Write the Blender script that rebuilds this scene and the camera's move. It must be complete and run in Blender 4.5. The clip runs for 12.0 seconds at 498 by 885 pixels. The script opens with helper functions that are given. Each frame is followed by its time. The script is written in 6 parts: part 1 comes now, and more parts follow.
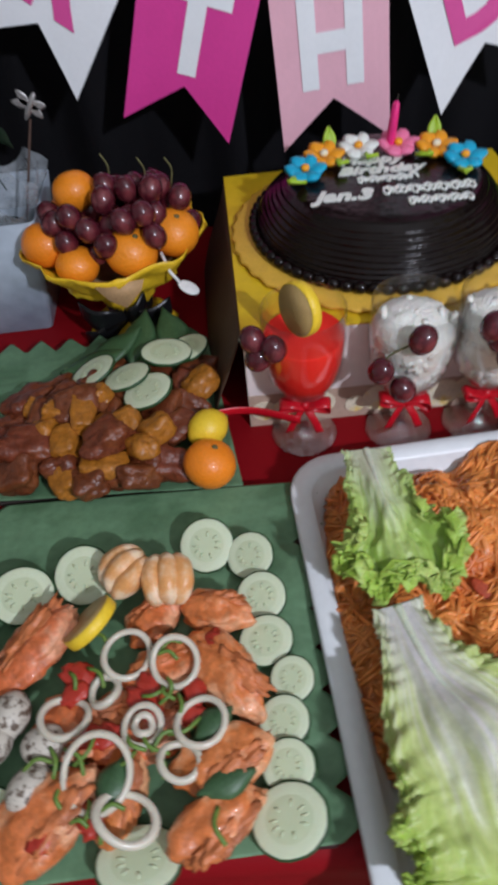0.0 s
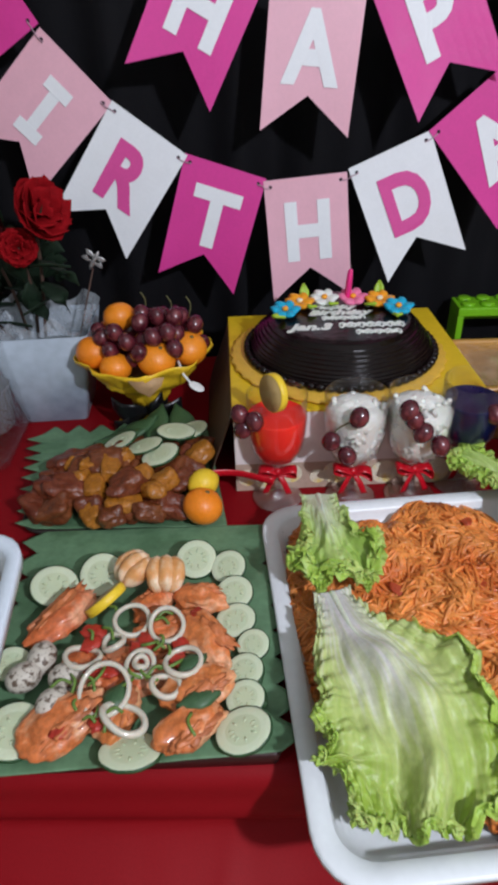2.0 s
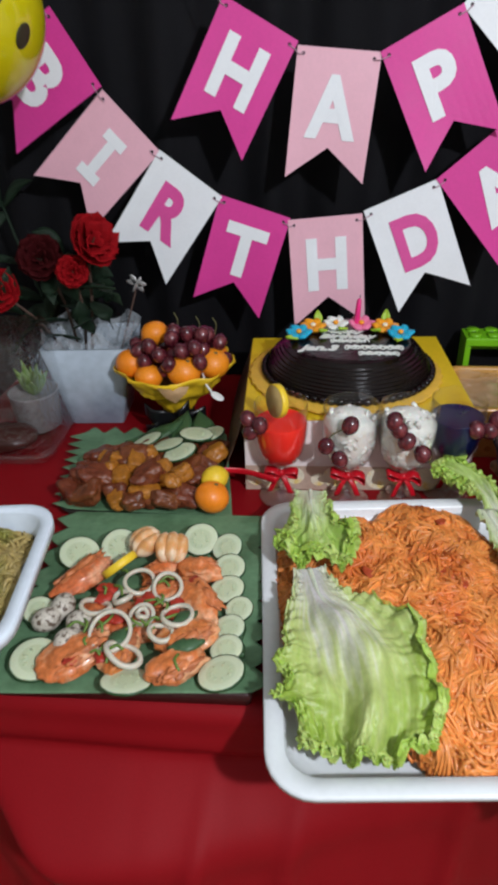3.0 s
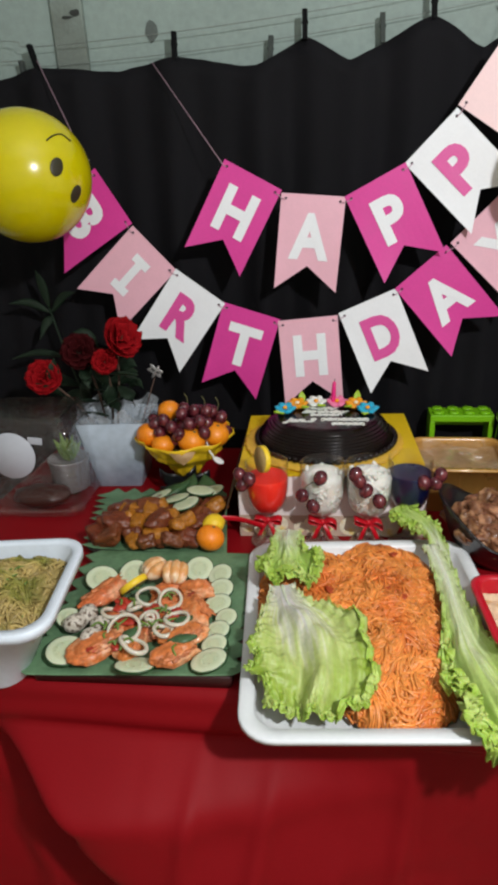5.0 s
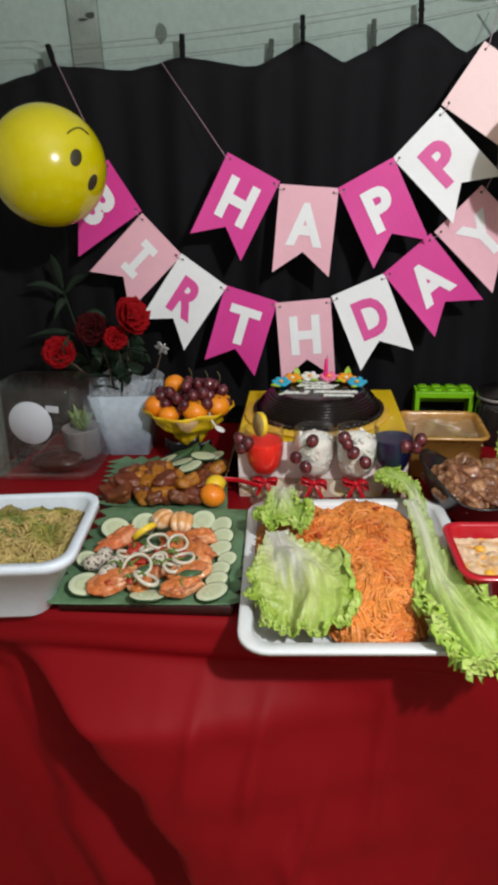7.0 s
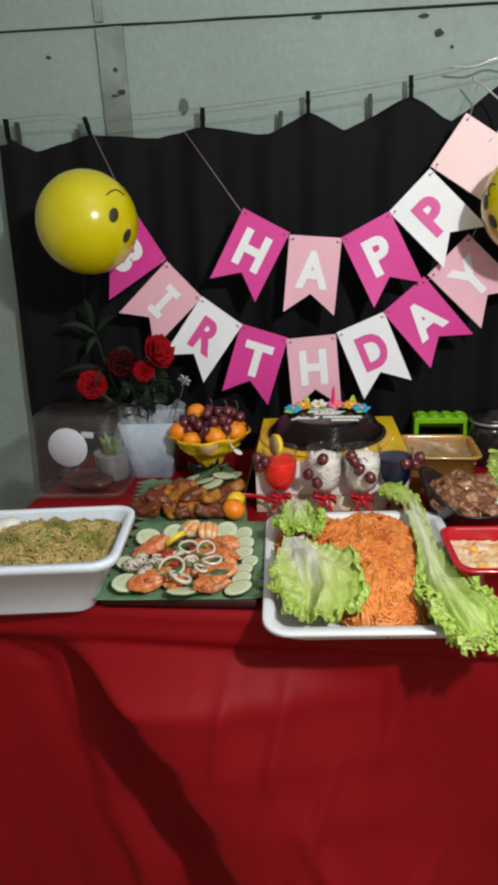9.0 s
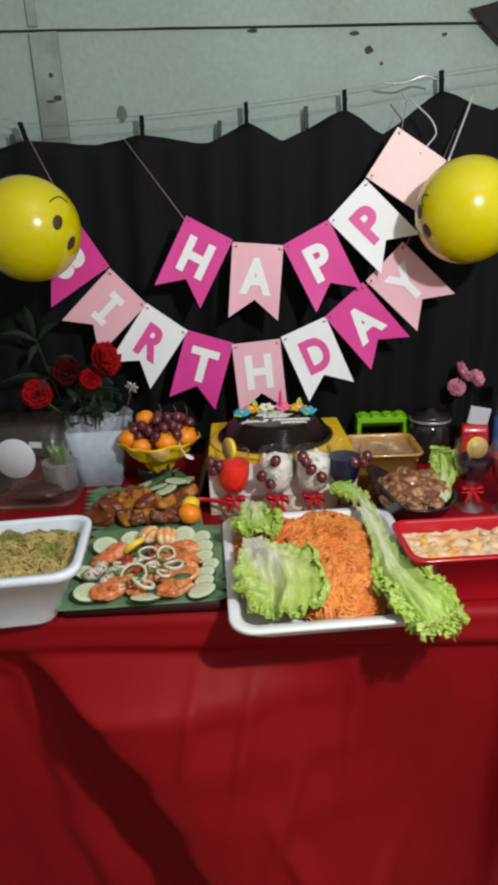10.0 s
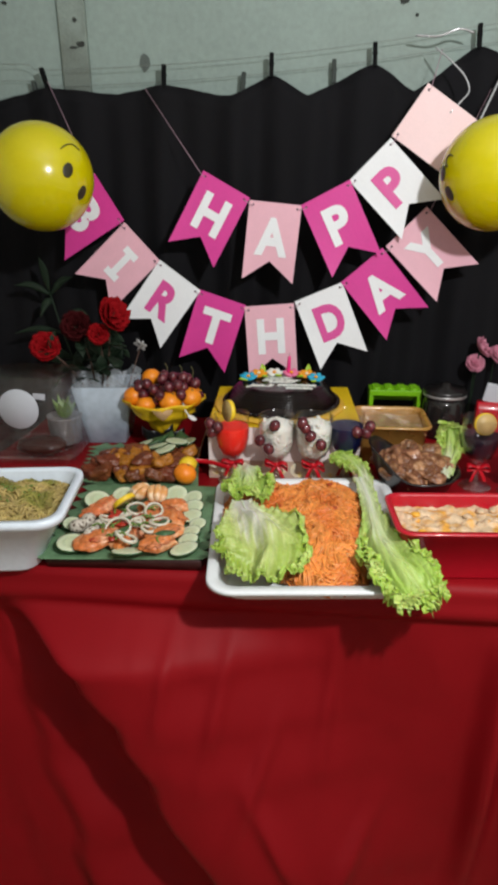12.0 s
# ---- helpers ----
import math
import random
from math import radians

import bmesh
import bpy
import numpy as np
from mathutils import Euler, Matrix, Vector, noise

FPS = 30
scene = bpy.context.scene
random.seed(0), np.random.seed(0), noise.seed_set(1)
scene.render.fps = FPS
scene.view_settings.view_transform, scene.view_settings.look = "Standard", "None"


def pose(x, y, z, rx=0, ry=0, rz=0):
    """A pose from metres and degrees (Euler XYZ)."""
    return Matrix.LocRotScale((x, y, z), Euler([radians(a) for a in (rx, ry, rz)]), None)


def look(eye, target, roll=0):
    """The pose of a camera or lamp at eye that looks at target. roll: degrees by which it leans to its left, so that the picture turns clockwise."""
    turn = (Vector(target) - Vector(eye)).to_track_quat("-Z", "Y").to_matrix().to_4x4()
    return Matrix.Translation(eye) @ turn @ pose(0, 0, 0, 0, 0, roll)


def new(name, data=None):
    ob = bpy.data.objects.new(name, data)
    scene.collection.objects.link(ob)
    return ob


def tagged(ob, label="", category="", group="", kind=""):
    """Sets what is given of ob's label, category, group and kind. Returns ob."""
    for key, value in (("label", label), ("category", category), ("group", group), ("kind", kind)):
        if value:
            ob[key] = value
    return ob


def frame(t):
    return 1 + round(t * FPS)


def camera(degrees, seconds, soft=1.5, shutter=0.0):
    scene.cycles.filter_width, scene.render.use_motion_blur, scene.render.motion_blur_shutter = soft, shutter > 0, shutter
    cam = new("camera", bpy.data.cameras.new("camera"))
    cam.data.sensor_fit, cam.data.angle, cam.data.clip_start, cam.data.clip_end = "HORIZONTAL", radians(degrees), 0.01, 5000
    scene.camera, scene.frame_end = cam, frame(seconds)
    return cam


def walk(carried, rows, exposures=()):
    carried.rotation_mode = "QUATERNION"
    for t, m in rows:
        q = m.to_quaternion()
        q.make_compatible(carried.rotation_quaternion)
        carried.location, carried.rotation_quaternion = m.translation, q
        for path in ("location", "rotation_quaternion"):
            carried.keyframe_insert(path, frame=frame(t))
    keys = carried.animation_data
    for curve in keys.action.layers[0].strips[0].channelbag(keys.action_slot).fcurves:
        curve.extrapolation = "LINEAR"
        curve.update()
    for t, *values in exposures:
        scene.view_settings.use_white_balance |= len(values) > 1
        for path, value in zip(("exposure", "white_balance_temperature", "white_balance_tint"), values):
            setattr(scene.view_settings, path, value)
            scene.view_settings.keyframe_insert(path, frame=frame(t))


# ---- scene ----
cam = camera(43.3, 12.0, soft=3.8, shutter=0.5)
PATH = [
    (0, (-0.023, 0.204, 1.192), (-0.097, 1.536, -0.298), -6.2),
    (0.5, (0.022, 0.159, 1.197), (-0.132, 1.634, -0.144), -3.2),
    (1, (0.035, 0.123, 1.212), (-0.169, 1.7, -0.002), -4.5),
    (1.5, (0.005, 0.075, 1.232), (-0.118, 1.697, 0.068), -2.7),
    (2, (-0.006, 0.004, 1.236), (-0.057, 1.664, 0.122), -2.2),
    (2.5, (0.013, -0.041, 1.253), (-0.092, 1.661, 0.208), -1.9),
    (3, (0.054, -0.098, 1.26), (-0.16, 1.605, 0.233), -2.1),
    (3.2, (0.07, -0.127, 1.275), (-0.178, 1.586, 0.273), -2.6),
    (5, (0.125, -0.29, 1.297), (-0.167, 1.539, 0.542), -2.9),
    (5.5, (0.111, -0.292, 1.275), (-0.171, 1.505, 0.445), -3.4),
    (6, (0.076, -0.319, 1.273), (-0.122, 1.48, 0.423), -3.2),
    (6.5, (0.08, -0.358, 1.279), (-0.135, 1.464, 0.482), -2.1),
    (7, (0.137, -0.404, 1.29), (-0.145, 1.421, 0.523), -2.3),
    (7.5, (0.159, -0.464, 1.307), (-0.184, 1.365, 0.573), -2.7),
    (9.3, (0.112, -0.545, 1.305), (-0.144, 1.33, 0.658), -3.1),
    (9.5, (0.099, -0.549, 1.311), (-0.089, 1.328, 0.647), -3.3),
    (9.9, (0.088, -0.563, 1.314), (-0.004, 1.322, 0.651), -3.3),
    (10, (0.09, -0.563, 1.312), (0.014, 1.328, 0.666), -2.6),
    (10.5, (0.11, -0.551, 1.345), (-0.022, 1.225, 0.436), 6.2),
    (10.7, (0.113, -0.558, 1.300), (-0.097, 1.267, 0.512), 5.6),
    (11, (0.146, -0.566, 1.303), (-0.011, 1.331, 0.688), 3.1),
    (11.5, (0.15, -0.56, 1.31), (-0.002, 1.305, 0.604), 0.7),
    (11.7, (0.144, -0.558, 1.316), (-0.004, 1.271, 0.523), -0.1),
    (12, (0.159, -0.546, 1.282), (-0.031, 1.311, 0.563), -0.4),
]
walk(cam, [(t, look(eye, target, roll)) for t, eye, target, roll in PATH],
     [(0, -0.14, 6200, 14), (1.5, -0.10, 6250, 14), (3, -0.02, 6450, 10), (5, 0.02, 7000, 9), (12, 0.05, 7100, 9)])

# ---- light: one bare bulb hanging in front of the table, out of view ----
world = bpy.data.worlds.new("world")
world.use_nodes = True
world.node_tree.nodes["Background"].inputs[0].default_value = (0.5, 0.6, 0.6, 1)
world.node_tree.nodes["Background"].inputs[1].default_value = 0.05
scene.world = world
bulb = bpy.data.lights.new("bulb", "POINT")
bulb.energy, bulb.color, bulb.shadow_soft_size = 60.0, (0.92, 0.96, 1.05), 0.03
new("bulb", bulb).location = (0.60, -0.46, 1.72)
scene.view_settings.exposure = 0.0

# ---- helpers for building ----
R = random.Random(7)
TAU = math.tau


def thing(name, x=0.0, y=0.0, z=0.0, rz=0.0, label="", category="", group="", kind="", rx=0.0, ry=0.0):
    ob = new(name)
    ob.empty_display_size = 0.02
    ob.matrix_basis = pose(x, y, z, rx, ry, rz)
    return tagged(ob, label, category, group, kind)


def mesh_of(name, bm, material, smooth=True):
    me = bpy.data.meshes.new(name)
    bm.normal_update()
    bm.to_mesh(me)
    bm.free()
    me.materials.append(material)
    if smooth:
        for p in me.polygons:
            p.use_smooth = True
    return me


def part(name, bm, material, parent=None, label="", smooth=True):
    me = bm if isinstance(bm, bpy.types.Mesh) else mesh_of(name, bm, material, smooth)
    ob = new(name, me)
    ob.parent = parent
    if label:
        ob["label"] = label
    return ob


def solo(name, bm, material, label, category, group="", kind="", smooth=True):
    return tagged(part(name, bm, material, None, label, smooth), label, category, group, kind)


def place(ob, m):
    ob.matrix_basis = m
    return ob


def solid(ob, t, offset=0.0):
    m = ob.modifiers.new("thick", "SOLIDIFY")
    m.thickness, m.offset = t, offset
    return ob


def box(sx, sy, sz, x=0.0, y=0.0, z=0.0, bevel=0.0, seg=2, bm=None):
    """A box whose base centre is at x, y, z."""
    own = bmesh.new()
    bmesh.ops.create_cube(own, size=1.0)
    bmesh.ops.scale(own, vec=(sx, sy, sz), verts=own.verts)
    bmesh.ops.translate(own, vec=(x, y, z + sz / 2), verts=own.verts)
    if bevel:
        bmesh.ops.bevel(own, geom=own.edges[:], offset=bevel, segments=seg, affect="EDGES", profile=0.6)
    return own if bm is None else merge(bm, own)


def merge(bm, other):
    tmp = bpy.data.meshes.new("tmp")
    other.to_mesh(tmp)
    other.free()
    bm.from_mesh(tmp)
    bpy.data.meshes.remove(tmp)
    return bm


def lathe(profile, seg=32, ripple=0.0, waves=0, caps=True):
    """A turned body from (radius, height) pairs, from the bottom up; ripple waves its radius."""
    bm = bmesh.new()
    rings = []
    for r, z in profile:
        rings.append([bm.verts.new(((r * (1 + ripple * math.sin(waves * TAU * k / seg))) * math.cos(TAU * k / seg),
                                    (r * (1 + ripple * math.sin(waves * TAU * k / seg))) * math.sin(TAU * k / seg), z)) for k in range(seg)])
    for a, b in zip(rings, rings[1:]):
        for k in range(seg):
            bm.faces.new((a[k], a[(k + 1) % seg], b[(k + 1) % seg], b[k]))
    if caps:
        if profile[0][0] > 1e-5:
            bm.faces.new(rings[0][::-1])
        if profile[-1][0] > 1e-5:
            bm.faces.new(rings[-1])
    bmesh.ops.remove_doubles(bm, verts=bm.verts, dist=1e-5)
    return bm


def tube(points, radius, sides=8, bm=None, taper=None):
    """A round rod along points."""
    bm = bm or bmesh.new()
    pts = [Vector(p) for p in points]
    rings = []
    for n, p in enumerate(pts):
        d = (pts[min(n + 1, len(pts) - 1)] - pts[max(n - 1, 0)]).normalized()
        side = d.cross(Vector((0.13, 0.21, 0.97))).normalized()
        if side.length < 0.1:
            side = Vector((1, 0, 0))
        up = side.cross(d)
        r = radius if taper is None else radius + (taper - radius) * n / (len(pts) - 1)
        rings.append([bm.verts.new(p + r * (math.cos(TAU * k / sides) * side + math.sin(TAU * k / sides) * up)) for k in range(sides)])
    for a, b in zip(rings, rings[1:]):
        for k in range(sides):
            bm.faces.new((a[k], a[(k + 1) % sides], b[(k + 1) % sides], b[k]))
    bm.faces.new(rings[0][::-1])
    bm.faces.new(rings[-1])
    return bm


def arc(points, n=24):
    """A smooth curve through points (Catmull-Rom)."""
    p = [Vector(q) for q in points]
    p = [2 * p[0] - p[1]] + p + [2 * p[-1] - p[-2]]
    out = []
    for i in range(n + 1):
        f = i / n * (len(p) - 3)
        k = min(int(f), len(p) - 4)
        t = f - k
        a, b, c, d = p[k : k + 4]
        out.append(0.5 * (2 * b + (c - a) * t + (2 * a - 5 * b + 4 * c - d) * t * t + (3 * b - a - 3 * c + d) * t ** 3))
    return out


def blob(r, squash=(1, 1, 1), rough=0.0, freq=2.0, sub=2, seed=0):
    """A lump: a sphere pushed about by noise."""
    bm = bmesh.new()
    bmesh.ops.create_icosphere(bm, subdivisions=sub, radius=1.0)
    off = Vector((seed * 3.7, seed * 1.9, seed * 5.3))
    for v in bm.verts:
        k = 1 + rough * noise.noise(v.co * freq + off) + 0.4 * rough * noise.noise(v.co * freq * 2.7 + off)
        v.co = Vector((v.co.x * squash[0], v.co.y * squash[1], v.co.z * squash[2])) * r * k
    return bm


def round_rect(hx, hy, r, n=6):
    out = []
    for cx, cy, a0 in ((hx - r, hy - r, 0), (-hx + r, hy - r, 90), (-hx + r, -hy + r, 180), (hx - r, -hy + r, 270)):
        out += [(cx + r * math.cos(radians(a0 + 90 * k / n)), cy + r * math.sin(radians(a0 + 90 * k / n))) for k in range(n + 1)]
    return out


def loft(rows, close_bottom=True, close_top=False):
    """Rounded rectangles (half x, half y, corner radius, height), stacked into a shell."""
    bm = bmesh.new()
    rings = [[bm.verts.new((x, y, z)) for x, y in round_rect(hx, hy, r)] for hx, hy, r, z in rows]
    for a, b in zip(rings, rings[1:]):
        for k in range(len(a)):
            bm.faces.new((a[k], a[(k + 1) % len(a)], b[(k + 1) % len(a)], b[k]))
    if close_bottom:
        bm.faces.new(rings[0][::-1])
    if close_top:
        bm.faces.new(rings[-1])
    return bm


def container(hx, hy, r, height, taper=0.88, wall=0.003, lip=0.006, lip_h=0.008, taper_y=None):
    """An open dish with sloping sides, a turned-out lip and real wall thickness."""
    b, c = taper, taper_y or taper
    return loft([(hx * b * 0.97, hy * c * 0.97, r * b, 0), (hx * b, hy * c, r * b, 0.004), (hx - 0.002, hy - 0.002, r, height - lip_h),
                 (hx + lip, hy + lip, r + lip, height - lip_h), (hx + lip, hy + lip, r + lip, height - 0.001), (hx + lip - 0.002, hy + lip - 0.002, r + lip, height),
                 (hx - wall, hy - wall, r, height), (hx - wall - 0.001, hy - wall - 0.001, r, height - 0.004), (hx * b - wall, hy * c - wall, r * b, wall + 0.003),
                 (hx * b * 0.95 - wall, hy * c * 0.95 - wall, r * b, wall)], close_top=True)


def sheet(nx, ny, f):
    """A grid over the unit square, shaped by f(u, v), with its UV."""
    bm = bmesh.new()
    uv = bm.loops.layers.uv.new("UVMap")
    g = [[bm.verts.new(f(i / nx, j / ny)) for j in range(ny + 1)] for i in range(nx + 1)]
    for i in range(nx):
        for j in range(ny):
            face = bm.faces.new((g[i][j], g[i + 1][j], g[i + 1][j + 1], g[i][j + 1]))
            for loop, (a, b) in zip(face.loops, ((i, j), (i + 1, j), (i + 1, j + 1), (i, j + 1))):
                loop[uv].uv = (a / nx, b / ny)
    return bm


def flat(outline, t):
    """A flat outline in x and z, t thick in y."""
    bm = bmesh.new()
    a = [bm.verts.new((x, -t / 2, z)) for x, z in outline]
    b = [bm.verts.new((x, t / 2, z)) for x, z in outline]
    bm.faces.new(a)
    bm.faces.new(b[::-1])
    for k in range(len(a)):
        bm.faces.new((a[k], b[k], b[(k + 1) % len(a)], a[(k + 1) % len(a)]))
    bmesh.ops.recalc_face_normals(bm, faces=bm.faces)
    return bm


def smooth01(x):
    x = min(1.0, max(0.0, x))
    return x * x * (3 - 2 * x)


def along(x, table):
    """A value between the rows of a short table."""
    if x <= table[0][0]:
        return table[0][1]
    for (a, b), (c, d) in zip(table, table[1:]):
        if x <= c:
            return b + (d - b) * smooth01((x - a) / (c - a))
    return table[-1][1]


# ---- materials ----
def mat(name, col, rough=0.5, scale=60.0, vary=0.15, bump=0.15, fine=8.0, metal=0.0, spec=0.5, trans=0.0, ior=1.45, coat=0.0, sss=0.0,
        second=None, patch=0.0, hue=0.0, alpha=1.0, dist=0.002, sheen=0.0):
    """A principled surface, varied at two scales; second is a colour mixed in by patches, patch how much of it, hue the
    spread from piece to piece.
    """
    m = bpy.data.materials.new(name)
    m.use_nodes = True
    nt = m.node_tree
    N, K = nt.nodes, nt.links
    p = N["Principled BSDF"]
    tc = N.new("ShaderNodeTexCoord")
    n1, n2 = N.new("ShaderNodeTexNoise"), N.new("ShaderNodeTexNoise")
    n1.inputs["Scale"].default_value, n1.inputs["Detail"].default_value = scale, 4
    n2.inputs["Scale"].default_value, n2.inputs["Detail"].default_value = scale * fine, 3
    for n in (n1, n2):
        K.new(tc.outputs["Object"], n.inputs["Vector"])
    add = N.new("ShaderNodeMath")
    add.operation = "ADD"
    K.new(n1.outputs["Fac"], add.inputs[0])
    K.new(n2.outputs["Fac"], add.inputs[1])
    ramp = N.new("ShaderNodeMapRange")
    ramp.inputs["From Min"].default_value, ramp.inputs["From Max"].default_value = 0.6, 1.4
    ramp.inputs["To Min"].default_value, ramp.inputs["To Max"].default_value = 1 - vary, 1 + vary
    K.new(add.outputs[0], ramp.inputs["Value"])
    hsv = N.new("ShaderNodeHueSaturation")
    hsv.inputs["Color"].default_value = (*col, 1)
    K.new(ramp.outputs[0], hsv.inputs["Value"])
    if second:
        mix = N.new("ShaderNodeMix")
        mix.data_type = "RGBA"
        cr = N.new("ShaderNodeValToRGB")
        cr.color_ramp.elements[0].position, cr.color_ramp.elements[1].position = 0.62 - patch, 0.72 - patch * 0.8
        n3 = N.new("ShaderNodeTexNoise")
        n3.inputs["Scale"].default_value, n3.inputs["Detail"].default_value = scale * 0.7, 5
        K.new(tc.outputs["Object"], n3.inputs["Vector"])
        K.new(n3.outputs["Fac"], cr.inputs["Fac"])
        K.new(cr.outputs["Color"], mix.inputs["Factor"])
        mix.inputs["A"].default_value, mix.inputs["B"].default_value = (*col, 1), (*second, 1)
        K.new(mix.outputs["Result"], hsv.inputs["Color"])
    if hue:
        info = N.new("ShaderNodeObjectInfo")
        hr = N.new("ShaderNodeMapRange")
        hr.inputs["To Min"].default_value, hr.inputs["To Max"].default_value = 0.5 - hue, 0.5 + hue
        K.new(info.outputs["Random"], hr.inputs["Value"])
        K.new(hr.outputs[0], hsv.inputs["Hue"])
    K.new(hsv.outputs["Color"], p.inputs["Base Color"])
    rr = N.new("ShaderNodeMapRange")
    rr.inputs["To Min"].default_value, rr.inputs["To Max"].default_value = max(0.02, rough - 0.08), min(1, rough + 0.08)
    K.new(n1.outputs["Fac"], rr.inputs["Value"])
    K.new(rr.outputs[0], p.inputs["Roughness"])
    if bump:
        b = N.new("ShaderNodeBump")
        b.inputs["Strength"].default_value, b.inputs["Distance"].default_value = bump, dist
        K.new(n2.outputs["Fac"], b.inputs["Height"])
        K.new(b.outputs["Normal"], p.inputs["Normal"])
    p.inputs["Metallic"].default_value = metal
    p.inputs["Specular IOR Level"].default_value = spec
    p.inputs["Transmission Weight"].default_value = trans
    p.inputs["IOR"].default_value = ior
    p.inputs["Coat Weight"].default_value = coat
    p.inputs["Coat Roughness"].default_value = 0.08
    p.inputs["Alpha"].default_value = alpha
    p.inputs["Sheen Weight"].default_value = sheen
    if sss:
        p.inputs["Subsurface Weight"].default_value = sss
        p.inputs["Subsurface Radius"].default_value = (0.006, 0.003, 0.002)
    return m


def film(name, tint=(1, 1, 1), gloss=0.9, rough=0.06, wavy=0.5, least=0.06, most=0.8):
    """Thin clear plastic: lets light straight through and shines at its edges."""
    m = bpy.data.materials.new(name)
    m.use_nodes = True
    N, K = m.node_tree.nodes, m.node_tree.links
    N.remove(N["Principled BSDF"])
    tr, gl, fr, mix = N.new("ShaderNodeBsdfTransparent"), N.new("ShaderNodeBsdfGlossy"), N.new("ShaderNodeLayerWeight"), N.new("ShaderNodeMixShader")
    tr.inputs["Color"].default_value = (*tint, 1)
    gl.inputs["Color"].default_value, gl.inputs["Roughness"].default_value = (gloss, gloss, gloss, 1), rough
    fr.inputs["Blend"].default_value = 0.5
    cube, low = N.new("ShaderNodeMath"), N.new("ShaderNodeMapRange")
    cube.operation = "POWER"
    cube.inputs[1].default_value = 3.0
    low.inputs["To Min"].default_value, low.inputs["To Max"].default_value = least, most
    n, b = N.new("ShaderNodeTexNoise"), N.new("ShaderNodeBump")
    n.inputs["Scale"].default_value = 22
    b.inputs["Strength"].default_value, b.inputs["Distance"].default_value = wavy, 0.006
    K.new(n.outputs["Fac"], b.inputs["Height"])
    K.new(b.outputs["Normal"], gl.inputs["Normal"])
    K.new(b.outputs["Normal"], fr.inputs["Normal"])
    K.new(fr.outputs["Facing"], cube.inputs[0])
    K.new(cube.outputs[0], low.inputs["Value"])
    K.new(low.outputs[0], mix.inputs[0])
    K.new(tr.outputs[0], mix.inputs[1])
    K.new(gl.outputs[0], mix.inputs[2])
    K.new(mix.outputs[0], N["Material Output"].inputs["Surface"])
    return m


def leaf_mat(name, rib, blade, edge, rough=0.45):
    """A leaf whose colour goes from the rib at its middle to its blade and its edge, by the leaf's own length and breadth."""
    m = mat(name, blade, rough, scale=45, vary=0.15, bump=0.2, fine=5, dist=0.002, sss=0.15)
    N, K = m.node_tree.nodes, m.node_tree.links
    uv, sep = N.new("ShaderNodeUVMap"), N.new("ShaderNodeSeparateXYZ")
    K.new(uv.outputs[0], sep.inputs[0])

    def math_node(op, a, b):
        n = N.new("ShaderNodeMath")
        n.operation = op
        for k, v in enumerate((a, b)):
            if isinstance(v, (int, float)):
                n.inputs[k].default_value = v
            else:
                K.new(v, n.inputs[k])
        return n.outputs[0]

    off = math_node("ABSOLUTE", math_node("SUBTRACT", sep.outputs[1], 0.5), 0)
    veins = N.new("ShaderNodeTexNoise")
    veins.inputs["Scale"].default_value, veins.inputs["Detail"].default_value = 9, 4
    long_way = N.new("ShaderNodeVectorMath")
    long_way.operation = "MULTIPLY"
    long_way.inputs[1].default_value = (0.35, 2.4, 1.0)
    K.new(uv.outputs[0], long_way.inputs[0])
    K.new(long_way.outputs[0], veins.inputs["Vector"])
    f = math_node("ADD", math_node("MULTIPLY", sep.outputs[0], 0.72), math_node("MULTIPLY", off, 0.85))
    f = math_node("ADD", f, math_node("MULTIPLY", math_node("SUBTRACT", veins.outputs["Fac"], 0.5), 0.75))
    cr = N.new("ShaderNodeValToRGB")
    e = cr.color_ramp.elements
    e[0].position, e[0].color = 0.22, (*rib, 1)
    e[1].position, e[1].color = 0.95, (*edge, 1)
    mid = e.new(0.56)
    mid.color = (*blade, 1)
    K.new(f, cr.inputs["Fac"])
    hsv = [n for n in N if n.bl_idname == "ShaderNodeHueSaturation"][0]
    K.new(cr.outputs["Color"], hsv.inputs["Color"])
    return m


PLASTER = mat("pale_green_plaster", (0.26, 0.33, 0.30), 0.75, scale=3.0, vary=0.12, bump=0.25, fine=30, second=(0.235, 0.285, 0.255), patch=0.14)
BOUNCE_WALL = mat("unseen_bounce_wall", (0.72, 0.73, 0.70), 0.8, scale=3.0, vary=0.08, bump=0.2, fine=30)
STAIN = mat("grey_stain", (0.10, 0.12, 0.11), 0.85, scale=40, vary=0.3)
PLASTER_DIRTY = mat("grey_green_plaster", (0.24, 0.295, 0.262), 0.8, scale=6.0, vary=0.15, bump=0.3, fine=25, second=(0.16, 0.19, 0.165), patch=0.14)
GRIME = mat("dark_grime", (0.035, 0.04, 0.035), 0.9, scale=30)
CEIL = mat("ceiling_board", (0.75, 0.76, 0.74), 0.85, scale=4, vary=0.1)
FLOOR = mat("worn_tan_floor", (0.36, 0.25, 0.15), 0.6, scale=5, vary=0.2, second=(0.26, 0.18, 0.11), patch=0.15, fine=20)
CURTAIN = mat("black_cloth", (0.0080, 0.0078, 0.0092), 0.8, scale=8, vary=0.25, bump=0.2, fine=60, spec=0.12)
RED_CLOTH = mat("red_satin_cloth", (0.235, 0.0038, 0.0075), 0.56, scale=5, vary=0.1, bump=0.12, fine=120, dist=0.0008, spec=0.16)
WOOD = mat("table_wood", (0.25, 0.16, 0.09), 0.6, scale=12)
PINK_PRINT = mat("pink_print", (0.68, 0.075, 0.31), 0.5, scale=30, vary=0.05, bump=0.05)
